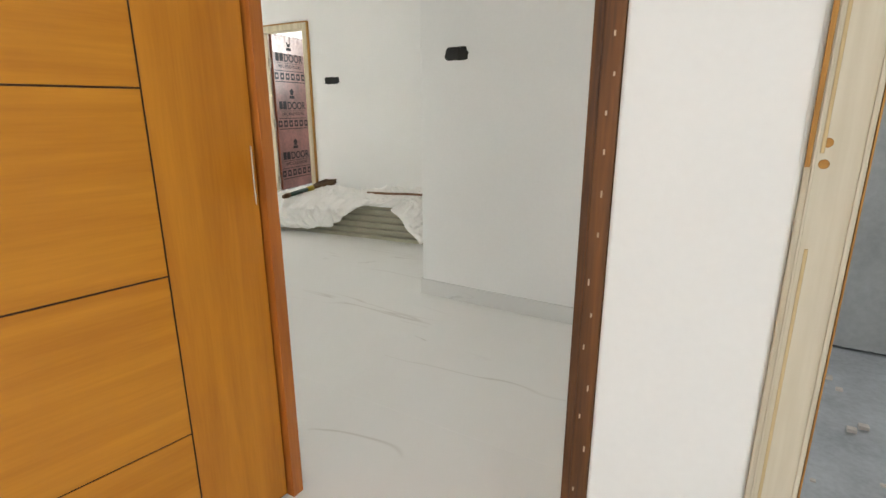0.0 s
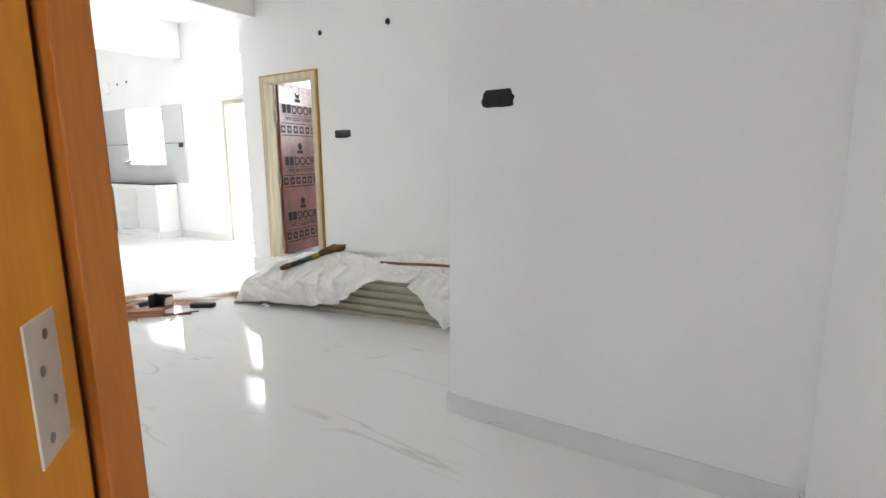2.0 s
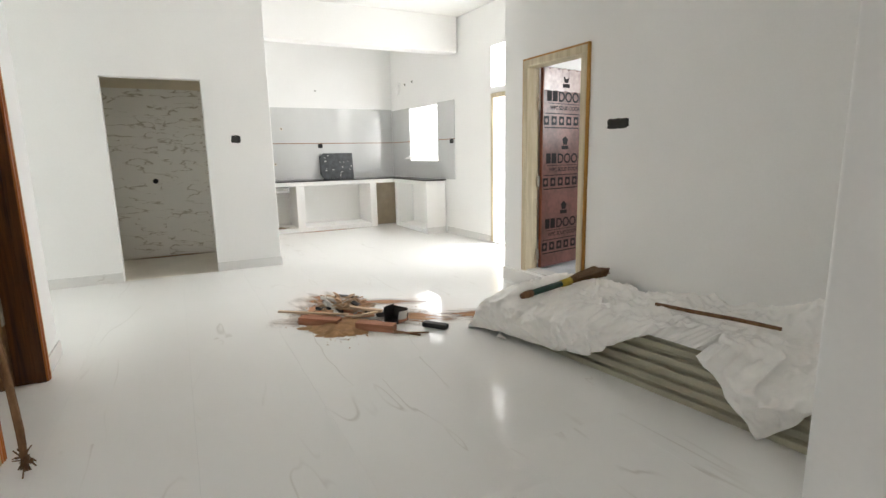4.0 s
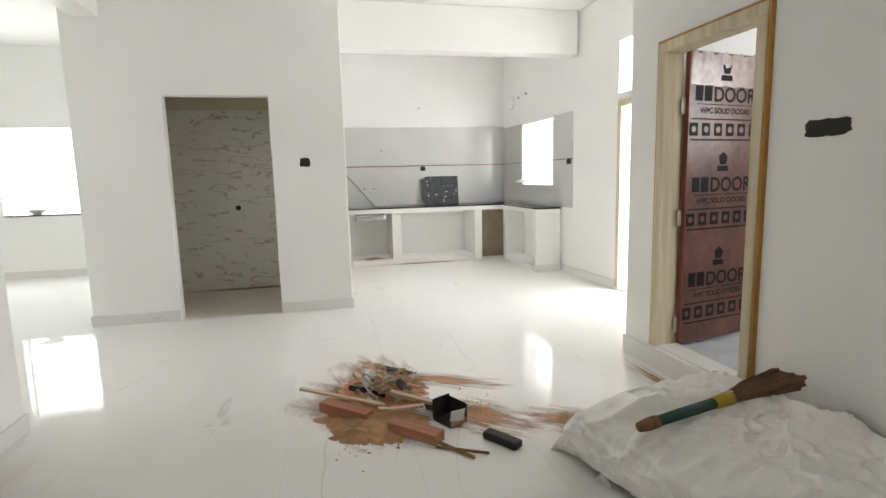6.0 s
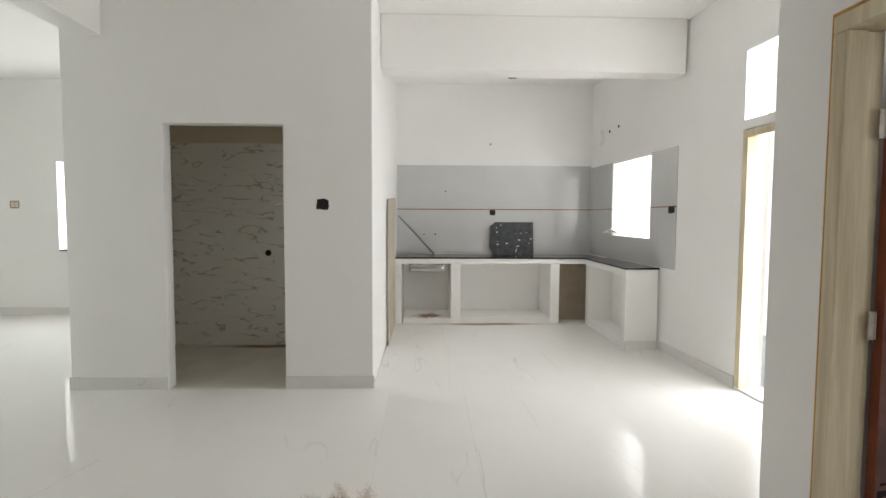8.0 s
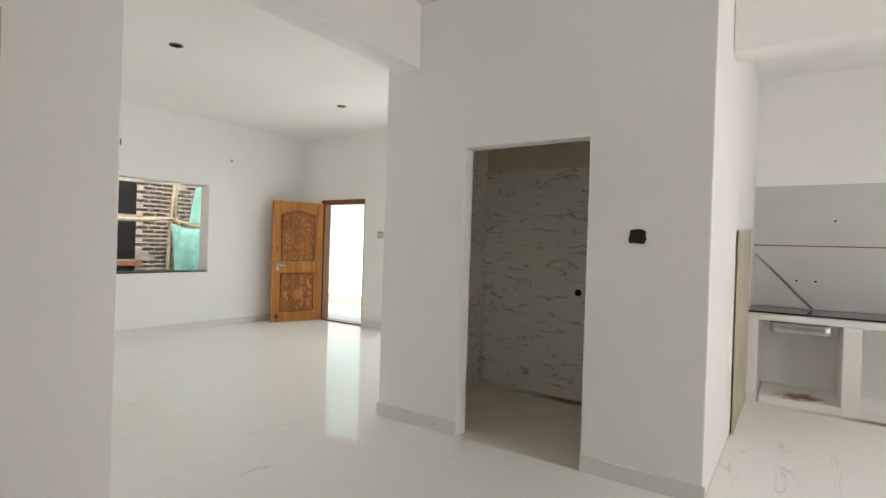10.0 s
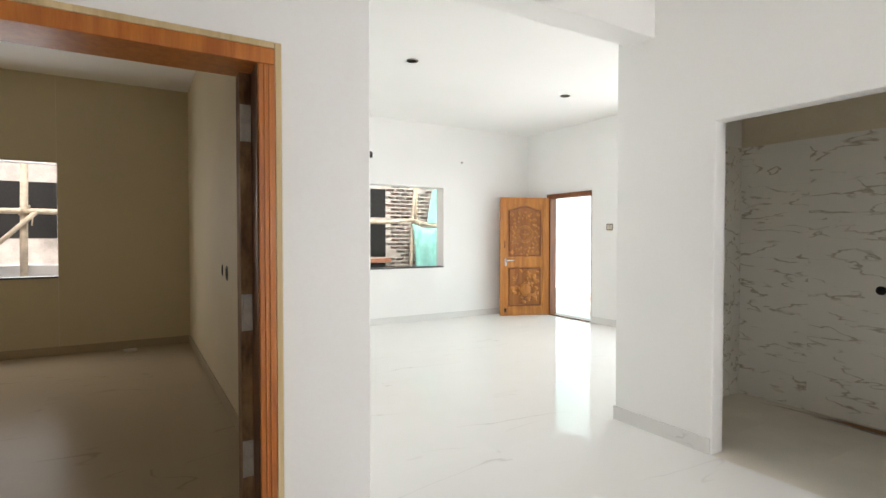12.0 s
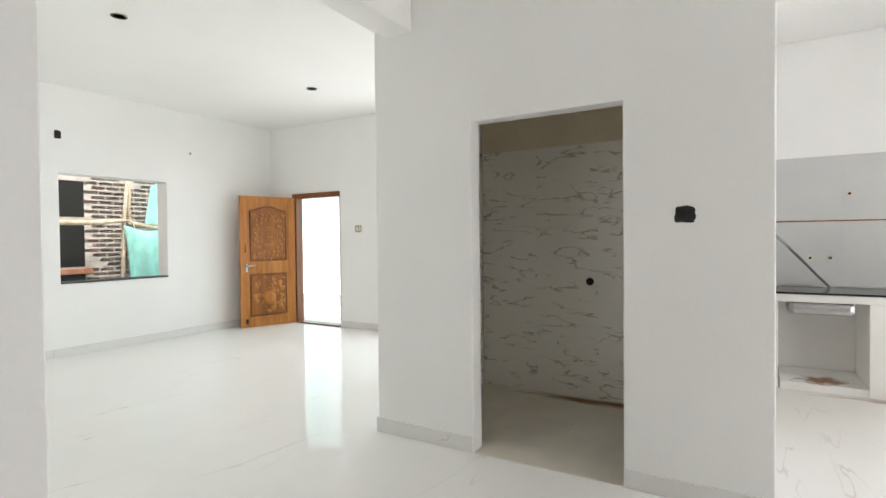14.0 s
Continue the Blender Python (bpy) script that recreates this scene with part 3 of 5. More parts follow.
# bathroom door beside it in the bedroom: raw frame only
door = tagged(thing("door_3", "raw cream door frame with yellowed edges", "door frame"), kind="structure")
for a, b in ((-0.550, -0.478), (0.258, 0.33)):
    bm = bmesh.new()
    add_box(bm, a, b, 2.04, 2.148, 0, 2.03, 0.004)
    add_box(bm, a + 0.008, a + 0.012, 2.037, 2.041, 0, 2.03, 0.001)
    add_box(bm, b - 0.008, b - 0.003, 2.037, 2.041, 0, 2.03, 0.001)
    part("jamb", bm, M_CREAM, door)
    part("edge_strip", box(a - 0.001, a + 0.006, 2.036, 2.039, 1.10, 2.03, 0.001), M_RAW_EDGE, door, "brown stained edge strip")
    part("glue_line", box(a + 0.018, a + 0.023, 2.038, 2.0405, 0, 0.98, 0.001), M_PALESTRIP, door, "yellow glue line")
    part("glue_line", box(a + 0.015, a + 0.020, 2.038, 2.0405, 1.12, 2.03, 0.001), M_PALESTRIP, door, "yellow glue line")
    part("edge_strip", box(b + 0.0005, b + 0.003, 2.04, 2.068, 0, 2.03, 0.0005), M_RAW_EDGE, door, "brown stained edge strip")
    for z in (1.105, 1.135):
        part("stain", lathe([(0.007, 0), (0.006, 0.0006)], 12), M_RAW_EDGE, door, "round brown stain").matrix_local = pose(a + 0.022, 2.0398, z, 90)
part("head", box(-0.550, 0.33, 2.04, 2.148, 2.032, 2.098, 0.004), M_CREAM, door)

# wrapped door with the printed film
door = tagged(thing("door_4", "dark brown door in printed wrapping film, open in a raw cream frame", "door"), kind="structure")
FX0, FX1, FT, FS = -5.83, -4.985, 2.09, 0.16
for a, b in ((FX0 + 0.015, FX0 + 0.075), (FX1 - 0.075, FX1 - 0.015)):
    bm = bmesh.new()
    add_box(bm, a, b, Y_C - 0.028, Y_C + 0.05, FS, FT - 0.076, 0.004)
    add_box(bm, a if a < -5.5 else a + 0.015, b - 0.015 if a < -5.5 else b, Y_C + 0.05, Y_C + 0.12, FS, FT - 0.076, 0.004)
    part("jamb", bm, M_RAW, door)
part("head", box(FX0 + 0.015, FX1 - 0.015, Y_C - 0.028, Y_C + 0.12, FT - 0.075, FT - 0.015, 0.004), M_RAW, door)
for a, b, z0, z1 in ((FX0, FX0 + 0.0145, FS, FT), (FX1 - 0.0145, FX1, FS, FT), (FX0 + 0.015, FX1 - 0.015, FT - 0.0145, FT)):
    part("edge_strip", box(a, b, Y_C - 0.022, Y_C + 0.02, z0, z1, 0.003), M_RAW_EDGE, door, "brown glued edge strip")
part("sill", box(FX0 + 0.076, FX1 - 0.076, Y_C - 0.014, Y_C + 0.128, FS + 0.001, FS + 0.014, 0.003), M_SKIRT, door, "white stone door sill")
LW, LH = 0.64, 1.86
leaf = part("leaf", box(0, LW, -0.034, 0.0, 0, LH, 0.002), [M_WPC], door, "dark red-brown door in clear printed film")
leaf.matrix_local = pose(-5.775, Y_C + 0.14, FS + 0.012, 0, 0, 101)
part("leaf_edge", box(-0.003, -0.0005, -0.034, -0.001, 0, LH), M_WPC_EDGE, leaf)
bm = bmesh.new()
N = 26
top = []
for k in range(N + 1):
    x = 0.01 + (LW - 0.012) * k / N
    top.append((bm.verts.new((x, -0.0342, LH - 0.205 + 0.004 * math.sin(k * 1.1))), bm.verts.new((x, -0.0343, LH - 0.12)), bm.verts.new((x, -0.035 - 0.004 * abs(math.sin(k * 2.3)), LH - 0.006 + 0.016 * math.sin(k * 1.7) * math.sin(k * 0.6)))))
for a, b in zip(top, top[1:]):
    bm.faces.new((a[0], b[0], b[1], a[1])); bm.faces.new((a[1], b[1], b[2], a[2]))
# Film band with its glare painted in as a paler colour.
part("film_edge", bm, M_WPC_TOP, leaf, "torn top edge of the wrapping film, coloured pale for its sheen")


def print_bar(x0, x1, z0, z1, name="print", y=-0.0356):
    return part(name, box(x0, x1, y, y + 0.0015, z0, z1), M_PRINT, leaf)


def lettering(words, x, z, size):
    """Printed words on the film, in the built-in font."""
    crv = bpy.data.curves.new("print_words", "FONT")
    crv.body, crv.size, crv.align_x, crv.offset = words, size, "CENTER", size * 0.022
    crv.materials.append(M_PRINT)
    txt = new("lettering", crv)
    me = bpy.data.meshes.new_from_object(txt)
    bpy.data.objects.remove(txt)
    txt = new("lettering", me)
    txt.parent = leaf
    txt.matrix_local = pose(x, -0.0357, z, 90)


for base in (1.56, 0.99, 0.37):
    # the maker's initials as plain blocks, then lines and a row of round-cornered icons
    for x0, x1 in ((0.05, 0.115), (0.128, 0.195)):
        print_bar(x0, x1, base, base + 0.095)
    lettering("DOOR", 0.40, base + 0.001, 0.128)
    print_bar(0.07, 0.57, base - 0.022, base - 0.017)
    print_bar(0.02, 0.625, base - 0.115, base - 0.107)
    print_bar(0.02, 0.625, base - 0.245, base - 0.235)
    for k in range(6):
        bm = bmesh.new()
        cx, cz = 0.045 + k * 0.108, base - 0.175
        add_box(bm, cx - 0.036, cx + 0.036, -0.0356, -0.0344, cz - 0.04, cz + 0.04, 0.0007)
        part("print", bm, M_PRINT, leaf)
        bm = bmesh.new()
        bmesh.ops.create_circle(bm, cap_ends=True, segments=12, radius=0.02, matrix=pose(cx, -0.0359, cz, 90))
        part("print", bm, M_WPC, leaf)
    bm = bmesh.new()
    bmesh.ops.create_circle(bm, cap_ends=True, segments=5, radius=0.045, matrix=pose(0.32, -0.0355, base + 0.21, 90))
    add_box(bm, 0.27, 0.37, -0.0356, -0.0344, base + 0.13, base + 0.165)
    part("print", bm, M_PRINT, leaf)
    lettering("WPC SOLID DOORS", 0.32, base - 0.075, 0.05)
for z in (0.3, 1.0, 1.7):
    hinge(door, (-5.757, Y_C + 0.112, z), 90, 0.10, 0.010)

# kitchen back door: a raw frame in the opening
KM = pose(X_W, 6.45, 0, 0, 0, math.degrees(math.atan2(0.232, 5.29)))
door = tagged(thing("door_5", "thin raw wooden frame of the bright back door", "door frame"), kind="structure")
door.matrix_world = KM
for a, b in ((3.305, 3.365), (4.12, 4.175)):
    part("jamb", box(a, b, -0.01, 0.09, 0.025, 2.005, 0.004), M_RAW, door)
part("head", box(3.305, 4.175, -0.01, 0.09, 2.007, 2.065, 0.004), M_RAW, door)

# carved front door
door = tagged(thing("door_6", "carved teak front door standing open in a teak frame", "door"), kind="structure")
for a, b in ((-2.975, -2.90), (-1.958, -1.942)):
    part("jamb", box(X_W - 0.15, X_W - 0.005, a, b, 0, 2.045, 0.004), M_TEAK_DARK, door)
part("head", box(X_W - 0.15, X_W + 0.01, -2.975, -1.942, 2.047, 2.127, 0.004), M_TEAK_DARK, door)
part("threshold", box(X_W - 0.15, X_W + 0.02, -2.9, -1.96, 0, 0.02, 0.004), M_TEAK_DARK, door)
LD = math.degrees(math.atan2(-3.235 + 2.945, -10.50 + 11.345))
leaf = part("leaf", box(0, 0.90, -0.02, 0.014, 0, 2.06, 0.003), M_TEAK, door, "honey coloured carved teak leaf")
leaf.matrix_local = pose(-11.345, -2.945, 0.006, 0, 0, LD)
for a, b in ((0, 0.12), (0.78, 0.90)):
    part("stile", box(a, b, 0.0135, 0.024, 0, 2.06, 0.003), M_TEAK, leaf)
for a, b in ((0, 0.14), (0.86, 1.02), (1.95, 2.06)):
    part("rail", box(0.121, 0.779, 0.0135, 0.024, a, b, 0.003), M_TEAK, leaf)


def panel_border(x0, x1, z0, z1, arch=0.0):
    """A moulding round a sunk panel, arched at the top."""
    pts = [(x0, z0), (x1, z0), (x1, z1)]
    pts += [(x1 + (x0 - x1) * k / 10, z1 + arch * math.sin(math.pi * k / 10) ** 2) for k in range(1, 10)]
    pts += [(x0, z1), (x0, z0)]
    part("moulding", tube([(x, 0.018, z) for x, z in pts], 0.011, 8), M_TEAK_DARK, leaf, "dark moulding round the panel", True)


for z0, z1, arch in ((1.03, 1.85, 0.07), (0.16, 0.84, 0.0)):
    bm = bmesh.new()
    edge = [(0.15, z0), (0.75, z0), (0.75, z1)] + [(0.75 - 0.06 * k, z1 + arch * math.sin(math.pi * k / 10) ** 2) for k in range(1, 10)] + [(0.15, z1)]
    lower, upper = [[bm.verts.new((x, y, z)) for x, z in edge] for y in (0.0142, 0.0165)]
    bm.faces.new(upper)
    for k in range(len(edge)):
        m = (k + 1) % len(edge)
        bm.faces.new((lower[k], lower[m], upper[m], upper[k]))
    bmesh.ops.recalc_face_normals(bm, faces=bm.faces)
    # Raised plate; its darker teak imitates shade in a sunk panel.
    part("panel", bm, M_TEAK_MID, leaf, "ground of the carving, darkened for the recess's shade")
panel_border(0.16, 0.74, 1.05, 1.83, 0.07)
panel_border(0.16, 0.74, 0.18, 0.82)


def blob(name, cx, cz, rx, rz, depth=0.018, seed=0):
    bm = bmesh.new()
    bmesh.ops.create_icosphere(bm, subdivisions=2, radius=1)
    for v in bm.verts:
        v.co *= 1 + 0.18 * noise.noise(v.co * 2.5 + Vector((seed, 0, 0)))
    bmesh.ops.transform(bm, verts=bm.verts, matrix=Matrix.LocRotScale((cx, 0.017, cz), Euler((0, seed * 1.3, 0)), (rx, depth, rz)))
    return part(name, bm, M_TEAK, leaf, smooth=True)


def ring(cx, cz, r, thick):
    part("carved_ring", tube([(cx + r * math.cos(a * math.pi / 14), 0.017, cz + r * math.sin(a * math.pi / 14)) for a in range(29)], thick, 8), M_TEAK, leaf, smooth=True)


ring(0.45, 1.42, 0.145, 0.011)
ring(0.45, 1.42, 0.115, 0.007)
for k in range(4):
    a = k * math.pi / 2
    part("carved_bar", tube([(0.45, 0.017, 1.42), (0.45 + 0.06 * math.cos(a), 0.02, 1.42 + 0.06 * math.sin(a))], 0.009, 8), M_TEAK, leaf, smooth=True)
rng = random.Random(7)
for k in range(44):
    a = k / 44 * 2 * math.pi
    rr = 0.20 + 0.035 * (k % 3)
    cx, cz = 0.45 + rr * 0.95 * math.cos(a), 1.43 + rr * 1.38 * math.sin(a)
    blob("carved_leaf", cx, cz, 0.014 + 0.012 * rng.random(), 0.03, 0.014, k)
for sx in (0.21, 0.69):
    for sz in (1.10, 1.76):
        for k in range(4):
            blob("carved_leaf", sx + 0.022 * math.cos(k * 1.57), sz + 0.022 * math.sin(k * 1.57), 0.02, 0.02, 0.014, k + 9)
for k in range(46):
    cx, cz = rng.uniform(0.2, 0.7), rng.uniform(0.22, 0.78)
    blob("carved_leaf", cx, cz, rng.uniform(0.015, 0.045), rng.uniform(0.015, 0.05), 0.015, k + 60)
blob("carved_leaf", 0.45, 0.45, 0.11, 0.12, 0.022, 3)
bm = tube([(0.80, 0.03, 0.96), (0.80, 0.06, 0.96), (0.70, 0.062, 0.965), (0.66, 0.06, 0.96)], 0.011, 10)
part("handle", bm, M_STEEL, leaf, "steel lever handle", True)
part("lock_plate", box(0.785, 0.825, 0.023, 0.029, 0.87, 1.0, 0.004), M_STEEL, leaf, "steel lock plate")
part("pull", tube([(0.83, 0.024, 1.18), (0.83, 0.05, 1.20), (0.83, 0.05, 1.30), (0.83, 0.024, 1.32)], 0.008, 8), M_TEAK_DARK, leaf, smooth=True)
part("bolt", box(0.79, 0.83, 0.023, 0.035, 0.06, 0.13, 0.006), M_BLACK, leaf, "dark tower bolt")


# ---- windows: bare openings with stone sills ----
def sill(name, x0, x1, y0, y1, z):
    w = tagged(thing(name, "bare window opening with a dark stone sill", "window"), kind="structure")
    part("sill", box(x0, x1, y0, y1, z - 0.002, z + 0.018, 0.003), M_SLAB, w, "thin dark granite sill")
    return w


sill("window_1", -9.497, -8.183, Y_S - 0.2, Y_S + 0.012, 0.87)
sill("window_2", X_W - 0.2, X_W + 0.012, -0.987, 0.247, 0.89)
sill("window_3", -4.267, -3.283, Y_S - 0.2, Y_S + 0.012, 0.9)

# ---- kitchen ----
CT, CX, CY, CE = 0.865, -10.66, 6.15, -9.265     # top, fronts and end of the worktop
worktop = thing("worktop", "thin black granite worktop, L-shaped, dusty", "worktop")
part("slab", box(X_W + 0.012, CX, 3.68, 6.40, CT - 0.018, CT, 0.003), M_GRANITE, worktop)
part("slab", box(CX + 0.001, CE, CY, 6.515, CT - 0.018, CT, 0.003), M_GRANITE, worktop)
counter = thing("counter_base", "white plastered masonry counter base with open bays", "counter")
part("ledge", box(X_W + 0.012, CX - 0.015, 3.68, 6.40, CT - 0.085, CT - 0.0185, 0.006), M_WALL, counter)
part("ledge", box(CX - 0.0145, CE - 0.01, CY + 0.015, 6.51, CT - 0.085, CT - 0.0185, 0.006), M_WALL, counter)
for y0, y1 in ((3.681, 3.78), (4.42, 4.55), (5.72, 5.84)):
    part("pier", box(X_W + 0.012, CX - 0.02, y0, y1, 0, CT - 0.086, 0.006), M_WALL, counter)
for x0, x1 in ((-10.62, -10.52), (-9.37, CE - 0.015)):
    part("pier", box(x0, x1, CY + 0.02, 6.51, 0, CT - 0.086, 0.006), M_WALL, counter)
part("corner_panel", box(-10.94, -10.92, 5.842, 6.40, 0, CT - 0.09, 0.003), mat("tan_panel", (0.40, 0.34, 0.25), 0.7, vary=0.12), counter, "tan board closing the corner bay")
part("plinth", box(X_W + 0.012, CX - 0.03, 3.80, 5.72, 0, 0.07, 0.006), M_WALL, counter)
part("plinth", box(-10.52, -9.40, CY + 0.03, 6.51, 0, 0.07, 0.006), M_WALL, counter)
sink = thing("sink", "shallow stainless steel sink bowl under the worktop", "sink", (-10.98, 4.10, CT - 0.20))
part("bowl", box(-0.2, 0.24, -0.24, 0.24, 0.0, 0.11, 0.04), M_STEEL, sink)
part("rim", box(-0.23, 0.27, -0.27, 0.27, 0.1105, 0.122, 0.002), M_STEEL, sink)

# splashback tiles with a thin dark strip between the two courses
splash = tagged(new("splashback"), "glossy grey wall tiles with a thin copper line", "splashback", kind="structure")
ys = [3.687, 4.312, 4.912, 5.512, 6.112, 6.438]
for a, b in zip(ys, ys[1:]):
    for z0, z1 in ((CT + 0.004, 1.488), (1.504, 2.112)):
        part("tile", box(X_W + 0.002, X_W + 0.010, a + 0.0002, b - 0.0002, z0, z1), M_SPLASH, splash)
part("strip", box(X_W + 0.002, X_W + 0.011, 3.687, 6.438, 1.489, 1.503), M_STRIP, splash, "copper coloured trim strip")
kt = new("tile_field")
kt.parent, kt.matrix_local = splash, KM
for z0, z1, cells in ((CT + 0.004, 1.158, [(0.012, 0.6), (0.6, 1.2), (1.2, 1.8), (1.8, 2.335)]), (1.158, 1.488, [(0.012, 0.77), (1.80, 2.335)]), (1.504, 2.085, [(0.012, 0.77), (1.80, 2.335)])):
    for a, b in cells:
        part("tile", box(a + 0.0002, b - 0.0002, -0.010, -0.002, z0 + 0.0002, z1), M_SPLASH, kt)
for a, b in ((0.012, 0.77), (1.80, 2.335)):
    part("strip", box(a, b, -0.011, -0.002, 1.489, 1.503), M_STRIP, kt)


def cut_box(name, label, category, place, turn, w, h, depth=0.02, plate=M_BLACK, seed=1, group=""):
    """A rough wall box: a flat broken-edged plate, dark for the recess's shade, with a lip of grey mortar."""
    rng = random.Random(seed)
    ob = thing(name, label, category, place, turn, group)
    bm = bmesh.new()
    n = 28
    outer = []
    for k in range(n):
        a = 2 * math.pi * k / n
        c, s = math.cos(a), math.sin(a)
        q = max(abs(c), abs(s)) ** 0.85
        j = 1 + rng.uniform(-0.10, 0.06)
        outer.append((c / q * w / 2 * j, s / q * h / 2 * j))
    front = [bm.verts.new((x, -0.003, z)) for x, z in outer]
    back = [bm.verts.new((x, 0.0, z)) for x, z in outer]
    bm.faces.new(front)
    for k in range(n):
        bm.faces.new((front[k], back[k], back[(k + 1) % n], front[(k + 1) % n]))
    bmesh.ops.recalc_face_normals(bm, faces=bm.faces)
    # No real depth: the plate's colour stands for the shaded inside.
    part("recess", bm, plate, ob)
    bm = bmesh.new()
    t = 0.006
    for x0, x1, z0, z1 in ((-0.42, 0.42, 0.30, 0.36), (-0.42, 0.42, -0.36, -0.30), (-0.42, -0.38, -0.3, 0.3), (0.38, 0.42, -0.3, 0.3), (0.03, 0.06, -0.3, 0.3)):
        add_box(bm, x0 * w, x1 * w, -0.006, -0.0032, z0 * h, z1 * h, 0.001)
    part("metal_box", bm, M_PROFILE_DARK, ob, "dark metal box edge")
    return ob


SW = "open black switch box chased into the plaster"
cut_box("switch_box", SW, "switch box", (-2.143, Y_A - 0.001, 1.474), 0, 0.145, 0.075, seed=2)
cut_box("switch_box", SW, "switch box", (-4.68, Y_C - 0.001, 1.465), 0, 0.21, 0.075, seed=3)
cut_box("switch_box", "small square " + SW, "switch box", (X_B + 0.001, 3.285, 1.475), 90, 0.10, 0.085, seed=4)
cut_box("switch_box", "small square " + SW, "switch box", (X_W + 0.001, -1.57, 1.53), 90, 0.14, 0.12, seed=5, plate=M_STEELPALE)
cut_box("switch_box", "small square " + SW, "switch box", (X_W + 0.0115, 5.035, 1.45), 90, 0.085, 0.075, seed=6)
ob = cut_box("switch_box", "small square " + SW, "switch box", (0, 0, 0), 0, 0.12, 0.075, seed=7)
ob.matrix_world = KM @ pose(2.25, -0.0115, 1.465)
cut_box("switch_box", "small " + SW, "switch box", (-5.643, -0.39, 1.09), 90, 0.09, 0.11, seed=8)
cut_box("switch_box", "narrow " + SW, "switch box", (-5.643, -0.62, 1.10), 90, 0.04, 0.09, seed=9)


def wall_hole(label, place, turn, r=0.02, m=None, rim=None):
    """A short conduit end let into a wall or ceiling."""
    ob = thing("conduit_end", label, "conduit")
    ob.matrix_world = m if m is not None else pose(*place, 90, 0, turn)
    part("pipe", lathe([(r, 0.0), (r, 0.006), (r * 0.75, 0.006), (r * 0.72, 0.003)], 16), rim or M_PROFILE_DARK, ob, smooth=False)
    # Black disc paints the shade inside the pipe.
    part("mouth", lathe([(r * (0.45 if rim else 0.7), 0.0031), (r * (0.45 if rim else 0.7), 0.0068 if rim else 0.0045)], 16), M_BLACK, ob)


CE_L = "round dark conduit end in the white plaster"
for x, z in ((-4.92, 2.41), (-4.10, 2.40)):
    wall_hole(CE_L, (x, Y_C - 0.001, z), 0, 0.024)
for y, z in ((5.0, 2.41),):
    wall_hole("round grey conduit end in the white plaster", (X_W + 0.001, y, z), 90, 0.02, rim=M_PAPER)
for y, z in ((4.066, 1.142), (4.225, 1.142), (4.366, 1.747)):
    wall_hole("small pale pipe stub in the grey tiles", (X_W + 0.0105, y, z), 90, 0.026, rim=M_STEELPALE)
cut_box("switch_box", "small square " + SW, "switch box", (-8.18, Y_S + 0.001, 2.65), 180, 0.075, 0.10, seed=12)
wall_hole("round grey conduit end in the white plaster", (-9.87, Y_S + 0.001, 2.65), 180, 0.024, rim=M_PAPER)
for u, z in ((0.62, 2.50), (0.90, 2.52)):
    wall_hole(CE_L, (0, 0, 0), 0, 0.018, KM @ pose(u, -0.001, z, 90))
wall_hole("round dark drain pipe mouth in the tiled alcove", (-9.588, 2.41, 0.99), 90, 0.032)
for x, y in ((-7.57, -0.93), (-9.93, -1.10), (-10.95, 5.24), (-7.83, 5.6), (-3.6, 3.0)):
    ob = thing("ceiling_box", "round dark open junction box in the white ceiling", "junction box", (x, y, H - 0.008))
    part("rim", lathe([(0.062, 0.0), (0.062, 0.0075), (0.05, 0.0075), (0.05, 0.0)], 24), M_STEELDULL, ob)
    # Black disc puts the box's inner shade into colour.
    part("inside", lathe([(0.049, 0.003), (0.049, 0.0075)], 24), M_BLACK, ob)
# round exhaust opening; an added white disc imitates its daylit inside
ob = thing("exhaust_opening", "round exhaust opening in the kitchen wall, filled with an added white disc", "vent")
ob.matrix_world = KM @ pose(0.33, -0.001, 2.463)
bm = bmesh.new()
n, half = 48, 0.1025
rings = []
for y in (0.0, 0.225):
    inner = [bm.verts.new((0.098 * math.cos(2 * math.pi * k / n), y, 0.098 * math.sin(2 * math.pi * k / n))) for k in range(n)]
    outer = []
    for k in range(n):
        c, s = math.cos(2 * math.pi * k / n), math.sin(2 * math.pi * k / n)
        q = max(abs(c), abs(s))
        outer.append(bm.verts.new((half * c / q, y, half * s / q)))
    rings.append((inner, outer))
for k in range(n):
    m = (k + 1) % n
    for inner, outer in rings:
        bm.faces.new((inner[k], inner[m], outer[m], outer[k]))
    bm.faces.new((rings[0][0][k], rings[1][0][k], rings[1][0][m], rings[0][0][m]))
bmesh.ops.recalc_face_normals(bm, faces=bm.faces)
part("plaster_ring", bm, M_WALL, ob)
disc = part("daylit_disc", lathe([(0.110, 0.0), (0.110, 0.006), (0.100, 0.014), (0.094, 0.014), (0.092, 0.010), (0.03, 0.016)], 40), M_EXHAUST_BRIGHT, ob, "added white disc for the hole's daylit inside", True)
disc.matrix_local = pose(0, -0.001, 0, 90)

slab = thing("granite_offcut", "dusty black granite offcut leaning on the grey tiles", "stone slab", (X_W + 0.10, 5.30, CT + 0.001), 90)
bm = bmesh.new()
pts = [(-0.31, 0.09), (-0.25, 0.0), (0.31, 0.0), (0.31, 0.455), (-0.23, 0.455), (-0.30, 0.40)]
f = [bm.verts.new((x, 0, z)) for x, z in pts]
b = [bm.verts.new((x, 0.022, z)) for x, z in pts]
bm.faces.new(f); bm.faces.new(b[::-1])
for k in range(6):
    bm.faces.new((f[k], b[k], b[(k + 1) % 6], f[(k + 1) % 6]))
bmesh.ops.recalc_face_normals(bm, faces=bm.faces)
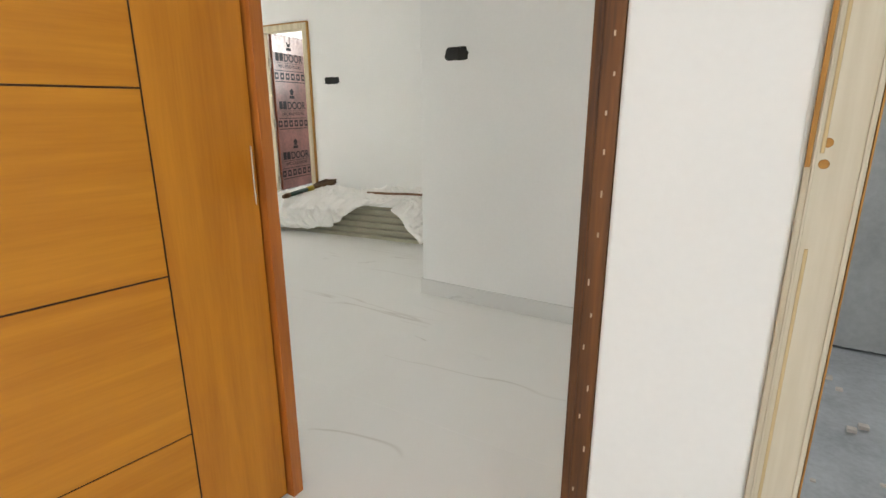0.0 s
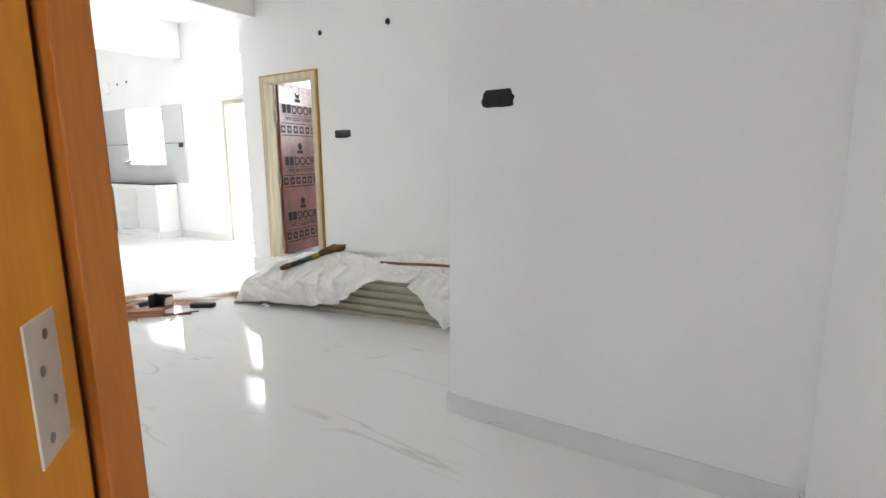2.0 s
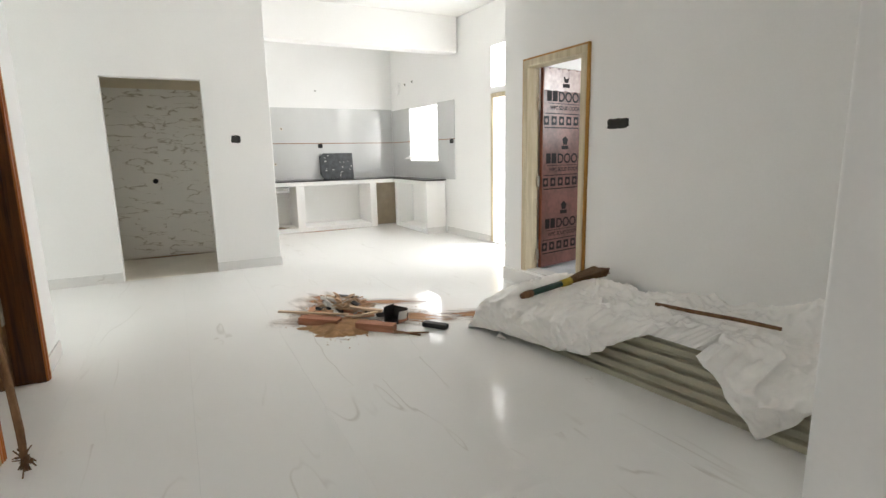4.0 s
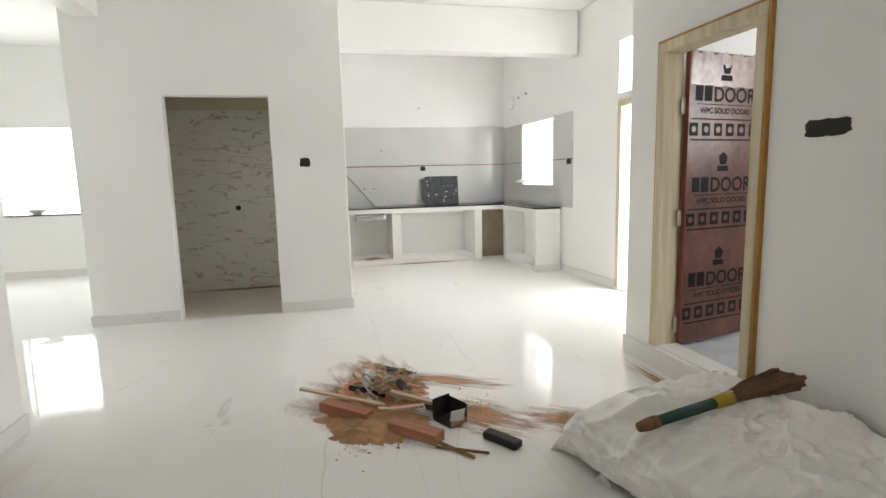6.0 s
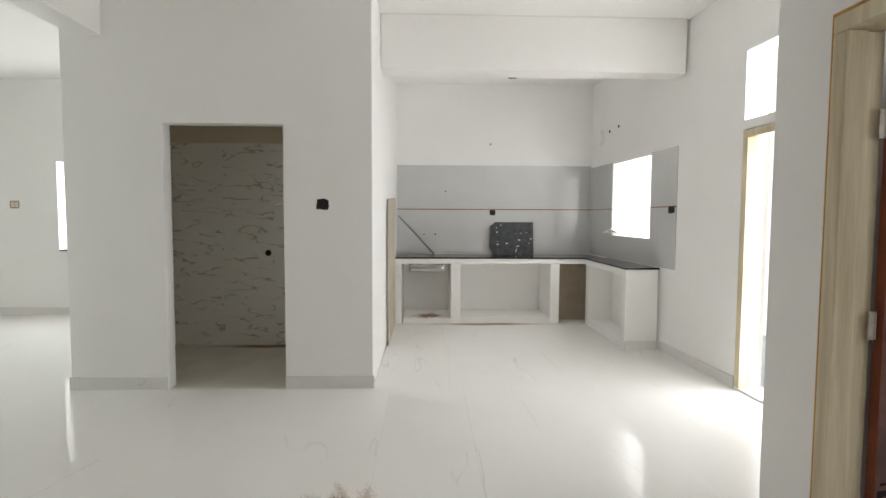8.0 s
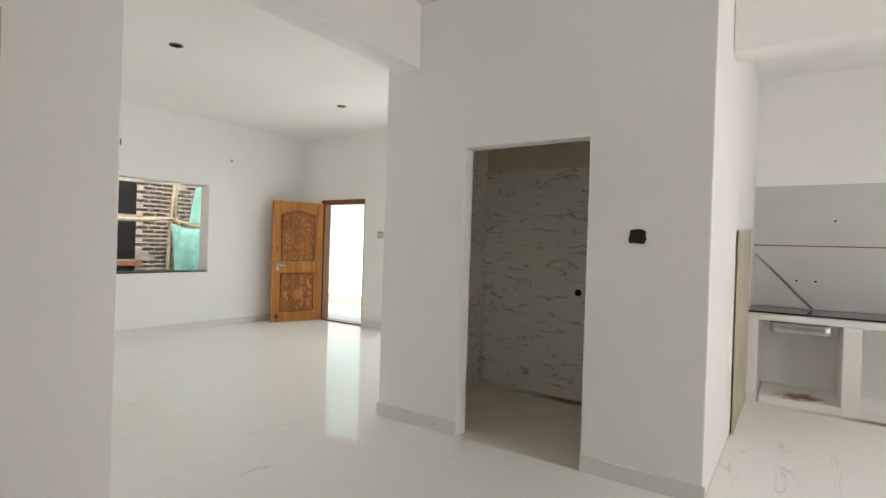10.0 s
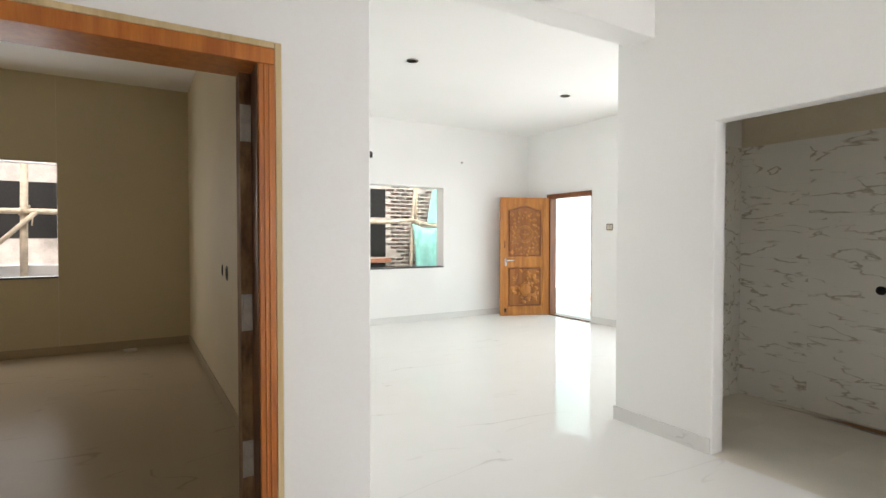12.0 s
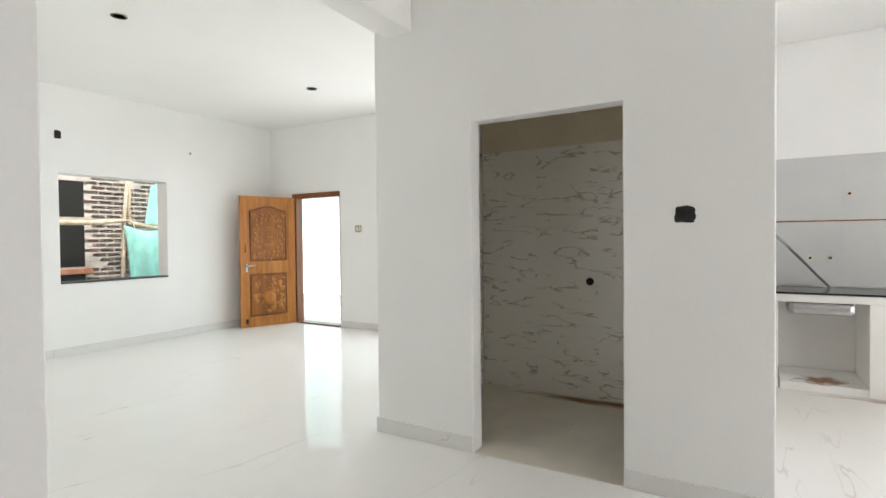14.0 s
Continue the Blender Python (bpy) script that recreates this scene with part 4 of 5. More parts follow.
ob = part("stone", bm, M_SLAB, slab)
ob.matrix_local = pose(0, 0, 0, -7)
ob = part("paper_label", box(0.03, 0.12, -0.003, -0.001, 0.05, 0.13, 0.001, pose(0, 0, 0, -7, 25, 0)), M_PAPER, slab, "torn pale paper label")
rng = random.Random(14)
for k in range(14):
    x, z, s = rng.uniform(-0.26, 0.28), rng.uniform(0.06, 0.42), rng.uniform(0.005, 0.016)
    part("lime_fleck", box(x - s, x + s, -0.0018, -0.0006, z - s * 0.6, z + s * 0.6, 0.0, pose(0, 0, 0, -7)), M_PAPER, slab)
rod = thing("metal_rod", "grey metal angle rod leaning across the tiles", "rod")
bm = tube([(-10.72, 3.735, 1.40), (-10.98, 3.98, 1.13), (-11.2, 4.20, CT + 0.012)], 0.012, 6)
part("bar", bm, M_ALU, rod)
board = thing("standing_board", "large dull beige board standing against the kitchen side wall", "board", (-10.70, 3.687, 0))
bm = bmesh.new()
add_box(bm, 0, 1.2, 0.0, 0.012, 0, 1.6, 0.003)
for v in bm.verts:
    if v.co.z > 1:
        v.co.z += 0.03 - 0.05 * v.co.x
part("sheet", bm, mat("beige_board", (0.50, 0.45, 0.36), 0.6, scale=3, vary=0.15), board)
cloth = thing("cloth", "crumpled pale cloth lying on the window ledge", "cloth")
cloth.matrix_world = KM @ pose(0.98, 0.02, 1.165)
bm = bmesh.new()
bmesh.ops.create_grid(bm, x_segments=18, y_segments=8, size=0.5)
for v in bm.verts:
    v.co = Vector((v.co.x * 0.5, v.co.y * 0.26, 0.03 + 0.07 * max(0, 1 - (v.co.x * 2) ** 2) * (0.5 + 0.6 * noise.noise(v.co * 6)) + 0.012 * noise.noise(v.co * 20)))
part("fabric", bm, M_PLASTIC, cloth, smooth=True).modifiers.new("thickness", "SOLIDIFY").thickness = 0.006
bowl = thing("bowl", "white shallow bowl standing on the window sill", "bowl", (X_W - 0.09, -0.62, 0.909))
part("dish", lathe([(0.05, 0.0), (0.055, 0.012), (0.13, 0.055), (0.185, 0.07), (0.185, 0.076), (0.12, 0.06), (0.04, 0.02)], 32), M_WHITEWARE, bowl, smooth=True)

# ---- stack of profiles under a plastic sheet ----
stack_pose = pose(-4.86, 4.63, 0, 0, 0, 7)
rng = random.Random(11)
for row in range(5):
    for col in range(5):
        w, h = 0.122, 0.057
        y0 = col * 0.126 + row * 0.007 + rng.uniform(0, 0.008)
        x0 = rng.uniform(0, 0.10) + (0.1 if row == 4 else 0)
        L = 2.02 - x0 + rng.uniform(-0.06, 0.05)
        bm = bmesh.new()
        prof_pts = [(0, 0), (w, 0), (w, h * 0.6), (w * 0.72, h * 0.62), (w * 0.70, h), (w * 0.30, h), (w * 0.28, h * 0.62), (0, h * 0.6)]
        a = [bm.verts.new((0, y, z)) for y, z in prof_pts]
        b = [bm.verts.new((L, y, z)) for y, z in prof_pts]
        n = len(a)
        for k in range(n):
            bm.faces.new((a[k], a[(k + 1) % n], b[(k + 1) % n], b[k]))
        bm.faces.new(a[::-1]); bm.faces.new(b)
        bmesh.ops.recalc_face_normals(bm, faces=bm.faces)
        bmesh.ops.bevel(bm, geom=[e for e in bm.edges if e.calc_length() > 1], offset=0.004, segments=1, affect="EDGES")
        ob = thing("frame_profile", "long grey-green door frame profile in a stack on the floor", "profile", group="stack of profiles")
        ob.matrix_world = stack_pose @ pose(x0, y0, row * 0.0595, 0, 0, rng.uniform(-0.12, 0.12))
        part("section", bm, M_PROFILE, ob)
        # The ends are solid; dark plates imitate shade in the chambers.
        for c in (0.02, 0.068):
            part("hollow", box(L + 0.0005, L + 0.002, c, c + 0.034, 0.008, h * 0.5), M_PROFILE_DARK, ob, "dark plate for the shaded hollow chamber")

sheet = thing("plastic_sheet", "crumpled white plastic sheet thrown over the stacked profiles", "plastic sheet")
NU, NV = 330, 150
TOP = 0.30


def edge_height(s):
    """How low the sheet's front edge hangs along the stack."""
    keys = [(-0.5, 0.02), (0.0, 0.012), (0.26, 0.03), (0.48, 0.037), (0.67, 0.056), (0.89, 0.10), (1.08, 0.215), (1.2, 0.295), (1.32, 0.325), (1.47, 0.33), (1.53, 0.29), (1.61, 0.235), (1.69, 0.124), (1.82, 0.015), (1.93, 0.11), (2.0, 0.20), (2.08, 0.28), (3.0, 0.29)]
    for (a, za), (b, zb) in zip(keys, keys[1:]):
        if s <= b:
            f = (s - a) / (b - a)
            return za + (zb - za) * f
    return 0.30


def sheet_point(u, v):
    s = -0.17 + 2.32 * u
    back, z_b = 0.80, edge_height(s) + 0.012 * noise.noise(Vector((s * 9, 0, 4)))
    top_len = back - 0.075
    if z_b > TOP:
        top_len -= (z_b - TOP) * 9
    drop = max(0.0, TOP - z_b)
    q = v * (top_len + drop)
    p = Vector((s * 2.6, q * 2.6, 1.3))
    crease = 0.036 * max(0, 1 - abs(3.2 * noise.noise(p))) ** 1.4 + 0.024 * max(0, 1 - abs(3 * noise.noise(p * 2.1 + Vector((5, 0, 0))))) ** 1.3 + 0.02 * max(0, 1 - abs(3 * noise.noise(p * 4.3 + Vector((1, 7, 0))))) + 0.006 * max(0, 1 - abs(3 * noise.noise(p * 8.5))) + 0.002 * max(0, 1 - abs(3 * noise.noise(p * 17 + Vector((2, 2, 0)))))
    bulge = 0.02 * math.exp(-((s - 0.20) / 0.45) ** 2) * math.exp(-((q - 0.42) / 0.28) ** 2) + 0.20 * math.exp(-((s - 1.85) / 0.38) ** 2) * math.exp(-(q / 0.22) ** 2) + 0.07 * math.exp(-((s - 1.1) / 0.4) ** 2) * math.exp(-(q / 0.2) ** 2)
    bulge *= 0.75 + 0.6 * noise.noise(p * 0.9 + Vector((0, 9, 0)))
    if q < top_len:
        y, z = back - q, TOP + crease + bulge
        if y > 0.64:
            z -= 0.5 * (y - 0.64) * (1 - min(1, bulge * 6))
    else:
        f = (q - top_len) / max(drop, 1e-6)
        y = 0.075 - 0.075 * min(1, f * 4) - 0.035 - 0.045 * math.sin(math.pi * min(1, f)) * drop / 0.3 - 1.1 * crease - 0.05 * f * drop
        z = TOP - (q - top_len) + 0.4 * crease
    if s < 0.06:
        k = min(1.0, (0.06 - s) / 0.23)
        z = z * (1 - k ** 2.2) + 0.03 * k * abs(noise.noise(p * 2))
        y += 0.10 * k * (0.5 - v)
    return Vector((s, y, max(0.005, z)))


bm = bmesh.new()
grid = [[bm.verts.new(sheet_point(i / NU, j / NV)) for j in range(NV + 1)] for i in range(NU + 1)]
for i in range(NU):
    for j in range(NV):
        bm.faces.new((grid[i][j], grid[i + 1][j], grid[i + 1][j + 1], grid[i][j + 1]))
ob = part("film", bm, M_PLASTIC, sheet, smooth=True)
ob.matrix_local = stack_pose
ob.modifiers.new("thickness", "SOLIDIFY").thickness = 0.002
ob.modifiers["thickness"].offset = 1
part("torn_tail", tube([(-4.78, 4.63, 0.10), (-4.74, 4.58, 0.06), (-4.72, 4.55, 0.012), (-4.66, 4.56, 0.008)], 0.022, 8, 0.3, [0.6, 1, 0.9, 0.3]), M_PLASTIC, sheet, "torn strip hanging down", True)

brush = thing("hand_broom", "brown grass hand broom with a green grip on the sheet", "broom")
BA, BB = Vector((-4.505, 4.657, 0.355)), Vector((-4.652, 5.42, 0.385))
d = (BB - BA).normalized()
part("grip", tube([BA, BA + d * 0.12, BA + d * 0.30], 0.021, 12, 0.05), M_GREEN, brush, "green wrapped grip", True)
part("grip_end", tube([BA - d * 0.09, BA - d * 0.04, BA + d * 0.002], 0.022, 10, 0.2), M_STICK, brush, "frayed brown end", True)
part("band", tube([BA + d * 0.30, BA + d * 0.36, BA + d * 0.40], 0.024, 12, 0.0, [1, 1.1, 1.2]), M_YELLOW, brush, "yellow band", True)
side = d.cross(Vector((0, 0, 1))).normalized()
rng = random.Random(3)
bm = bmesh.new()
for k in range(280):
    a = BA + d * 0.38 + side * rng.uniform(-0.02, 0.02) + Vector((0, 0, rng.uniform(-0.012, 0.012)))
    s = rng.uniform(-1, 1)
    e = BA + d * rng.uniform(0.70, 0.78) + side * (0.065 * s) + Vector((0, 0, rng.uniform(-0.02, 0.03)))
    mid = (a + e) / 2 + side * 0.02 * s
    b2 = tube([a, mid, e], 0.0065, 4)
    me = bpy.data.meshes.new("tmp"); b2.to_mesh(me); b2.free(); bm.from_mesh(me); bpy.data.meshes.remove(me)
tagged(part("bristles", bm, M_BRISTLE, brush, "brown grass bristles"), kind="stuff")

stick = thing("thin_stick", "thin brown wooden stick lying on the plastic sheet", "stick")
part("stick", tube([(-3.90, 5.12, 0.365), (-3.70, 5.18, 0.362), (-3.48, 5.245, 0.366), (-3.277, 5.306, 0.362)], 0.011, 8, 0.1), M_STICK, stick, smooth=True)
stick = thing("leaning_stick", "rough brown stick with frayed binding standing by the doorway", "stick")
part("stick", tube([(-4.335, 1.975, 0.02), (-4.38, 1.965, 0.18), (-4.47, 1.93, 0.42), (-4.56, 1.875, 0.85)], 0.014, 8, 0.2), M_STICK, stick, smooth=True)
bm = bmesh.new()
rng = random.Random(8)
for k in range(40):
    a = Vector((-4.35, 1.972, 0.07)) + Vector([rng.uniform(-0.012, 0.012) for _ in range(3)])
    e = a + Vector((rng.uniform(-0.05, 0.05), rng.uniform(-0.03, 0.03), rng.uniform(-0.06, 0.05)))
    b2 = tube([a, e], 0.003, 4)
    me = bpy.data.meshes.new("tmp"); b2.to_mesh(me); b2.free(); bm.from_mesh(me); bpy.data.meshes.remove(me)
tagged(part("binding", bm, M_BRISTLE, stick, "frayed dark fibre binding"), kind="stuff")

# ---- rubble heap on the floor ----
def dust(name, label, cx, cy, rx, ry, h, material, seed, turn=0.0):
    """A low heap of loose dust with a ragged edge."""
    bm = bmesh.new()
    rings, sides = 14, 64
    c = bm.verts.new((0, 0, h))
    prev = None
    for r in range(1, rings + 1):
        f = r / rings
        row = []
        for k in range(sides):
            a = 2 * math.pi * k / sides
            edge = 1 + 0.28 * noise.noise(Vector((math.cos(a) * 2, math.sin(a) * 2, seed))) + 0.24 * noise.noise(Vector((math.cos(a) * 7, math.sin(a) * 7, seed + 3)))
            x, y = rx * f * edge * math.cos(a), ry * f * edge * math.sin(a)
            z = h * (1 - f) ** 1.3 * (1 + 0.7 * noise.noise(Vector((x * 14, y * 14, seed)))) + 0.0012 * (1 - f)
            row.append(bm.verts.new((x, y, max(z, 0.0004) if r < rings else 0.0002)))
        for k in range(sides):
            if prev is None:
                bm.faces.new((c, row[k], row[(k + 1) % sides]))
            else:
                bm.faces.new((prev[k], row[k], row[(k + 1) % sides], prev[(k + 1) % sides]))
        prev = row
    ob = part(name, bm, material, None, label, True)
    ob.matrix_world = pose(cx + 0.01, cy - 0.045, 0.001, 0, 0, turn)
    return tagged(ob, "", "sawdust", "", "stuff")


def smear_patch(label, cx, cy, rx, ry, turn, material, lift):
    bm = bmesh.new()
    bmesh.ops.create_circle(bm, cap_ends=True, segments=40, radius=1)
    ob = part("dust_smear", bm, material, None, label)
    ob.matrix_world = pose(cx, cy, lift, 0, 0, turn) @ Matrix.Diagonal((rx, ry, 1, 1))
    return tagged(ob, "", "dust", "", "stuff")


dust("sawdust_heap", "brown sawdust swept into a low heap", -5.54, 3.69, 0.33, 0.19, 0.035, M_DUST, 1, 50)
dust("sawdust_heap", "reddish sawdust piled against the scraps", -5.92, 3.80, 0.30, 0.20, 0.06, M_REDDUST, 5, 40)
dust("sawdust_heap", "brown sawdust at the edge of the heap", -5.40, 3.62, 0.17, 0.10, 0.03, M_DUST, 9, 60)
dust("sawdust_heap", "red wood dust beside the battens", -5.72, 3.95, 0.09, 0.06, 0.06, M_REDDUST, 15, 10)
smear_patch("thin brown dust film wiped over the white tiles", -5.70, 3.62, 0.62, 0.42, 40, M_SMEAR_BROWN, 0.0012)
smear_patch("thin reddish dust film wiped over the white tiles", -6.18, 3.72, 0.50, 0.34, 15, M_SMEAR, 0.0016)
smear_patch("thin reddish dust film wiped over the white tiles", -5.45, 4.22, 0.42, 0.24, 50, M_SMEAR, 0.0018)
smear_patch("thin reddish dust film wiped over the white tiles", -5.25, 4.68, 0.36, 0.20, 60, M_SMEAR, 0.0014)
smear_patch("long faint dust streaks on the white tiles", -5.98, 4.15, 0.50, 0.14, 62, M_SMEAR, 0.0020)
smear_patch("brown dust swept along the foot of the wall", -5.45, 5.44, 0.62, 0.10, 0, M_SMEAR, 0.0014)
smear_patch("brown dust on the tiles by the doorway", -5.15, 5.18, 0.30, 0.14, 35, M_SMEAR, 0.0012)
smear_patch("dirt on the floor of the counter bay", -10.85, 4.12, 0.22, 0.30, 0, M_SMEAR_BROWN, 0.0715)
smear_patch("dirt along the foot of the counter", -10.62, 4.9, 0.10, 1.1, 0, M_SMEAR_BROWN, 0.0012)
smear_patch("dirt along the foot of the alcove tiles", -9.5, 2.5, 0.10, 1.0, 0, M_SMEAR_BROWN, 0.0012)
bm = bmesh.new()
rng = random.Random(31)
for k in range(1500):
    a, r = rng.uniform(0, 2 * math.pi), abs(rng.gauss(0, 0.5))
    cx, cy, rx, ry = rng.choice(((-5.68, 3.68, 0.45, 0.30), (-5.68, 3.68, 0.45, 0.30), (-5.93, 3.80, 0.30, 0.24), (-5.45, 3.60, 0.28, 0.2), (-5.25, 4.66, 0.22, 0.10), (-5.50, 4.25, 0.30, 0.16)))
    x, y = cx + r * rx * math.cos(a), cy + r * ry * math.sin(a)
    s = rng.uniform(0.0015, 0.006) * (1.8 if rng.random() < 0.06 else 1)
    h = s * 0.8
    ring_ = [bm.verts.new((x + s * rng.uniform(0.6, 1.4) * math.cos(q * 1.571 + a), y + s * rng.uniform(0.6, 1.6) * math.sin(q * 1.571 + a), 0.0012)) for q in range(4)]
    tip = bm.verts.new((x, y, 0.0012 + h))
    for q in range(4):
        bm.faces.new((ring_[q], ring_[(q + 1) % 4], tip))
tagged(part("wood_crumbs", bm, M_DUST, None, "scattered wood crumbs and shavings on the tiles"), "", "crumbs", "", "stuff")


def plank(label, x, y, z, L, w, t, turn, material, tilt=0, category="offcut", name="wood_offcut"):
    bm = bmesh.new()
    add_box(bm, -t / 2, t / 2, -w / 2, w / 2, -L / 2, L / 2, 0.003)
    for v in bm.verts:
        v.co += Vector((noise.noise(v.co * 9), noise.noise(v.co * 11 + Vector((3, 0, 0))), 0)) * 0.004
    ob = part(name, bm, material, None, label)
    ob.matrix_world = pose(x + 0.02, y - 0.05, z, 0, 0, turn) @ pose(0, 0, 0, 0, 90 + tilt, 0)
    return tagged(ob, "", category)


plank("reddish wooden block offcut half buried in sawdust", -5.66, 3.567, 0.030, 0.33, 0.075, 0.055, 48, M_REDWOOD)
plank("reddish wooden block offcut lying in the sawdust", -5.33, 3.90, 0.028, 0.30, 0.08, 0.055, 45, M_REDWOOD)
plank("long pale thin wooden batten on the heap", -5.76, 3.54, 0.07, 0.58, 0.028, 0.014, 52, M_PALEWOOD)
plank("pale split batten on the heap", -5.63, 3.93, 0.075, 0.26, 0.035, 0.022, 55, M_PALEWOOD, 5)
plank("pale split batten on the heap", -5.52, 3.88, 0.07, 0.20, 0.03, 0.016, 72, M_PALEWOOD, -8)
plank("pale wood splinter on the heap", -5.55, 3.80, 0.06, 0.14, 0.022, 0.012, 100, M_PALEWOOD, 12)
plank("thin brown stick lying on the tiles", -5.16, 4.04, 0.010, 0.30, 0.014, 0.013, 36, M_STICK)
plank("thin brown stick lying on the tiles", -5.12, 4.09, 0.010, 0.26, 0.012, 0.011, 62, M_STICK)
plank("dark curved wood chip on the heap", -6.03, 3.90, 0.085, 0.20, 0.05, 0.016, 62, M_BLACK, 8)
plank("black wood chip on the heap", -5.66, 3.99, 0.04, 0.22, 0.045, 0.02, 40, M_BLACK)
plank("black wood chip on the heap", -5.80, 3.90, 0.08, 0.15, 0.05, 0.014, 20, M_BLACK, 10)
bm = bmesh.new()
add_box(bm, -0.10, 0.10, -0.032, 0.032, 0.0, 0.038, 0.012)
ob = part("black_case", bm, M_BLACK, None, "small black plastic case lying on the tiles")
ob.matrix_world = pose(-5.13, 4.25, 0.002, 0, 0, 35)
tagged(ob, "", "case")
ob = part("stone_chip", box(-0.045, 0.045, -0.03, 0.03, 0, 0.045, 0.012), M_SLAB, None, "grey broken stone chip on the heap")
ob.matrix_world = pose(-5.56, 4.0, 0.012, 8, -10, 30)
tagged(ob, "", "stone chip")
carton = thing("open_carton", "small torn black cardboard box with a pale flap", "box", (-5.42, 4.055, 0.004), 28)
for n, b in (("panel", (-0.07, 0.07, 0.058, 0.061, 0, 0.10)), ("panel", (-0.07, -0.067, -0.06, 0.0575, 0, 0.115)), ("panel", (0.067, 0.07, -0.06, 0.0575, 0, 0.08)), ("panel", (-0.0665, 0.0665, -0.06, 0.0575, 0.0, 0.003))):
    part(n, box(*b), M_BLACK, carton)
ob = part("flap", box(-0.04, 0.04, -0.0015, 0.0015, 0, 0.075), M_PAPER, carton, "pale inside flap")
ob.matrix_local = pose(0.075, -0.02, 0.03, 20, 0, 75)
ob = part("printed_side", box(0.0, 0.0015, -0.055, 0.05, 0, 0.03), M_REDWOOD, carton, "reddish printed side")
ob.matrix_local = pose(0.0715, 0.0, 0.006)
rng = random.Random(21)
for k in range(64):
    bm = bmesh.new()
    bmesh.ops.create_grid(bm, x_segments=5, y_segments=3, size=0.5)
    sx, sy = rng.uniform(0.08, 0.24), rng.uniform(0.02, 0.055) if k % 5 == 0 else rng.uniform(0.007, 0.022)
    for v in bm.verts:
        v.co = Vector((v.co.x * sx, v.co.y * sy * (1 + 0.6 * noise.noise(v.co * 3 + Vector((k, 5, 0)))), 0.035 * noise.noise(v.co * 4 + Vector((k, 0, 0)))))
    kind = (0 if k in (0, 25, 50) else 2 if k % 10 == 5 else 4) if k % 5 == 0 else k % 5
    ob = part("scrap", bm, M_BLACK if kind == 0 else M_PALEWOOD if kind in (1, 3) else M_PAPER if kind == 2 else M_SHAVING, None, "torn black packing scrap on the heap" if kind == 0 else "pale wood shaving on the heap" if kind in (1, 3) else "torn grey-white packing scrap on the heap" if kind == 2 else "curled tan wood shaving on the heap")
    a = rng.uniform(0, 2 * math.pi)
    r = rng.random() ** 0.7
    ob.matrix_world = pose(-5.88 + 0.20 * r * math.cos(a) + 0.12 * rng.uniform(-1, 1), 3.77 + 0.17 * r * math.sin(a), 0.04 + 0.045 * (1 - r) + rng.uniform(0, 0.018), rng.uniform(-35, 35), rng.uniform(-30, 30), rng.uniform(20, 90))
    ob.modifiers.new("thickness", "SOLIDIFY").thickness = 0.002
    tagged(ob, "", "scrap", "scraps on the heap")
rng = random.Random(5)
bm = bmesh.new()
for k in range(40):
    x, y, s = rng.uniform(-0.5, 0.55), rng.uniform(2.9, 3.9), rng.uniform(0.006, 0.02)
    add_box(bm, x - s, x + s, y - s, y + s * 0.7, 0.0, s, s * 0.25)
tagged(setting("rubble", bm, M_MORTAR, "small crumbs of brick and mortar on the cement floor", "rubble"), kind="stuff")

# ---- outside ----
setting("ground", box(-60, 60, -60, 60, -0.9, -0.32), M_GROUND, "pale dusty ground around the house", "ground")
setting("pavement", box(-13.6, -11.58, -5.4, 3, -0.31, -0.06), M_RENDER, "pale cement apron outside the front door", "pavement")

HY = -5.60
house = thing("neighbour_house", "unfinished brick house with dark openings beside the plot", "house")
part("wall", box(-12.4, -1.5, HY - 0.25, HY, -0.4, 6.5), M_MORTAR, house, "grey mortar and plaster of the wall")
# Openings are flat black plates; their inner shade is colour only.
for x0, x1, z0, z1 in ((-9.40, -8.2, 0.98, 1.64), (-9.40, -8.2, 1.77, 2.34), (-9.40, -8.2, 0.55, 0.86), (-4.13, -3.0, 1.36, 2.18)):
    part("opening", box(x0, x1, HY + 0.001, HY + 0.006, z0, z1), M_BLACK, house, "black plate for the shaded unglazed opening")
part("ledge", box(-5.2, -1.8, HY + 0.001, HY + 0.5, 0.2, 0.98, 0.01), M_RENDER, house, "pale cement ledge")
part("lintel", box(-9.5, -8.0, HY + 0.001, HY + 0.05, 0.87, 0.95, 0.006), M_REDWOOD, house, "reddish timber lintel")
for pts, r in (([(-7.6, -5.22, 1.70), (-8.9, -5.2, 1.665), (-9.3, -5.2, 1.67), (-9.8, -5.2, 1.715), (-10.0, -5.2, 1.66), (-10.7, -5.22, 1.56)], 0.036), ([(-9.74, -5.24, -0.3), (-9.80, -5.24, 0.9), (-9.84, -5.26, 1.8), (-9.93, -5.24, 2.8)], 0.028), ([(-9.92, -5.3, 1.2), (-9.95, -5.3, 2.3), (-9.96, -5.3, 3.2)], 0.03), ([(-3.74, -5.0, -0.3), (-3.75, -5.0, 1.2), (-3.78, -5.0, 3.0)], 0.042), ([(-5.3, -4.96, 1.72), (-4.0, -4.95, 1.725), (-2.6, -4.95, 1.73)], 0.036), ([(-3.2, -4.94, 1.0), (-3.55, -4.94, 1.35), (-3.9, -4.94, 1.72)], 0.03)):
    pole = thing("scaffold_pole", "rough pale bamboo scaffold pole outside the window", "pole", group="scaffold")
    part("pole", tube(pts, r, 8, 0.12), M_BAMBOO, pole, smooth=True)
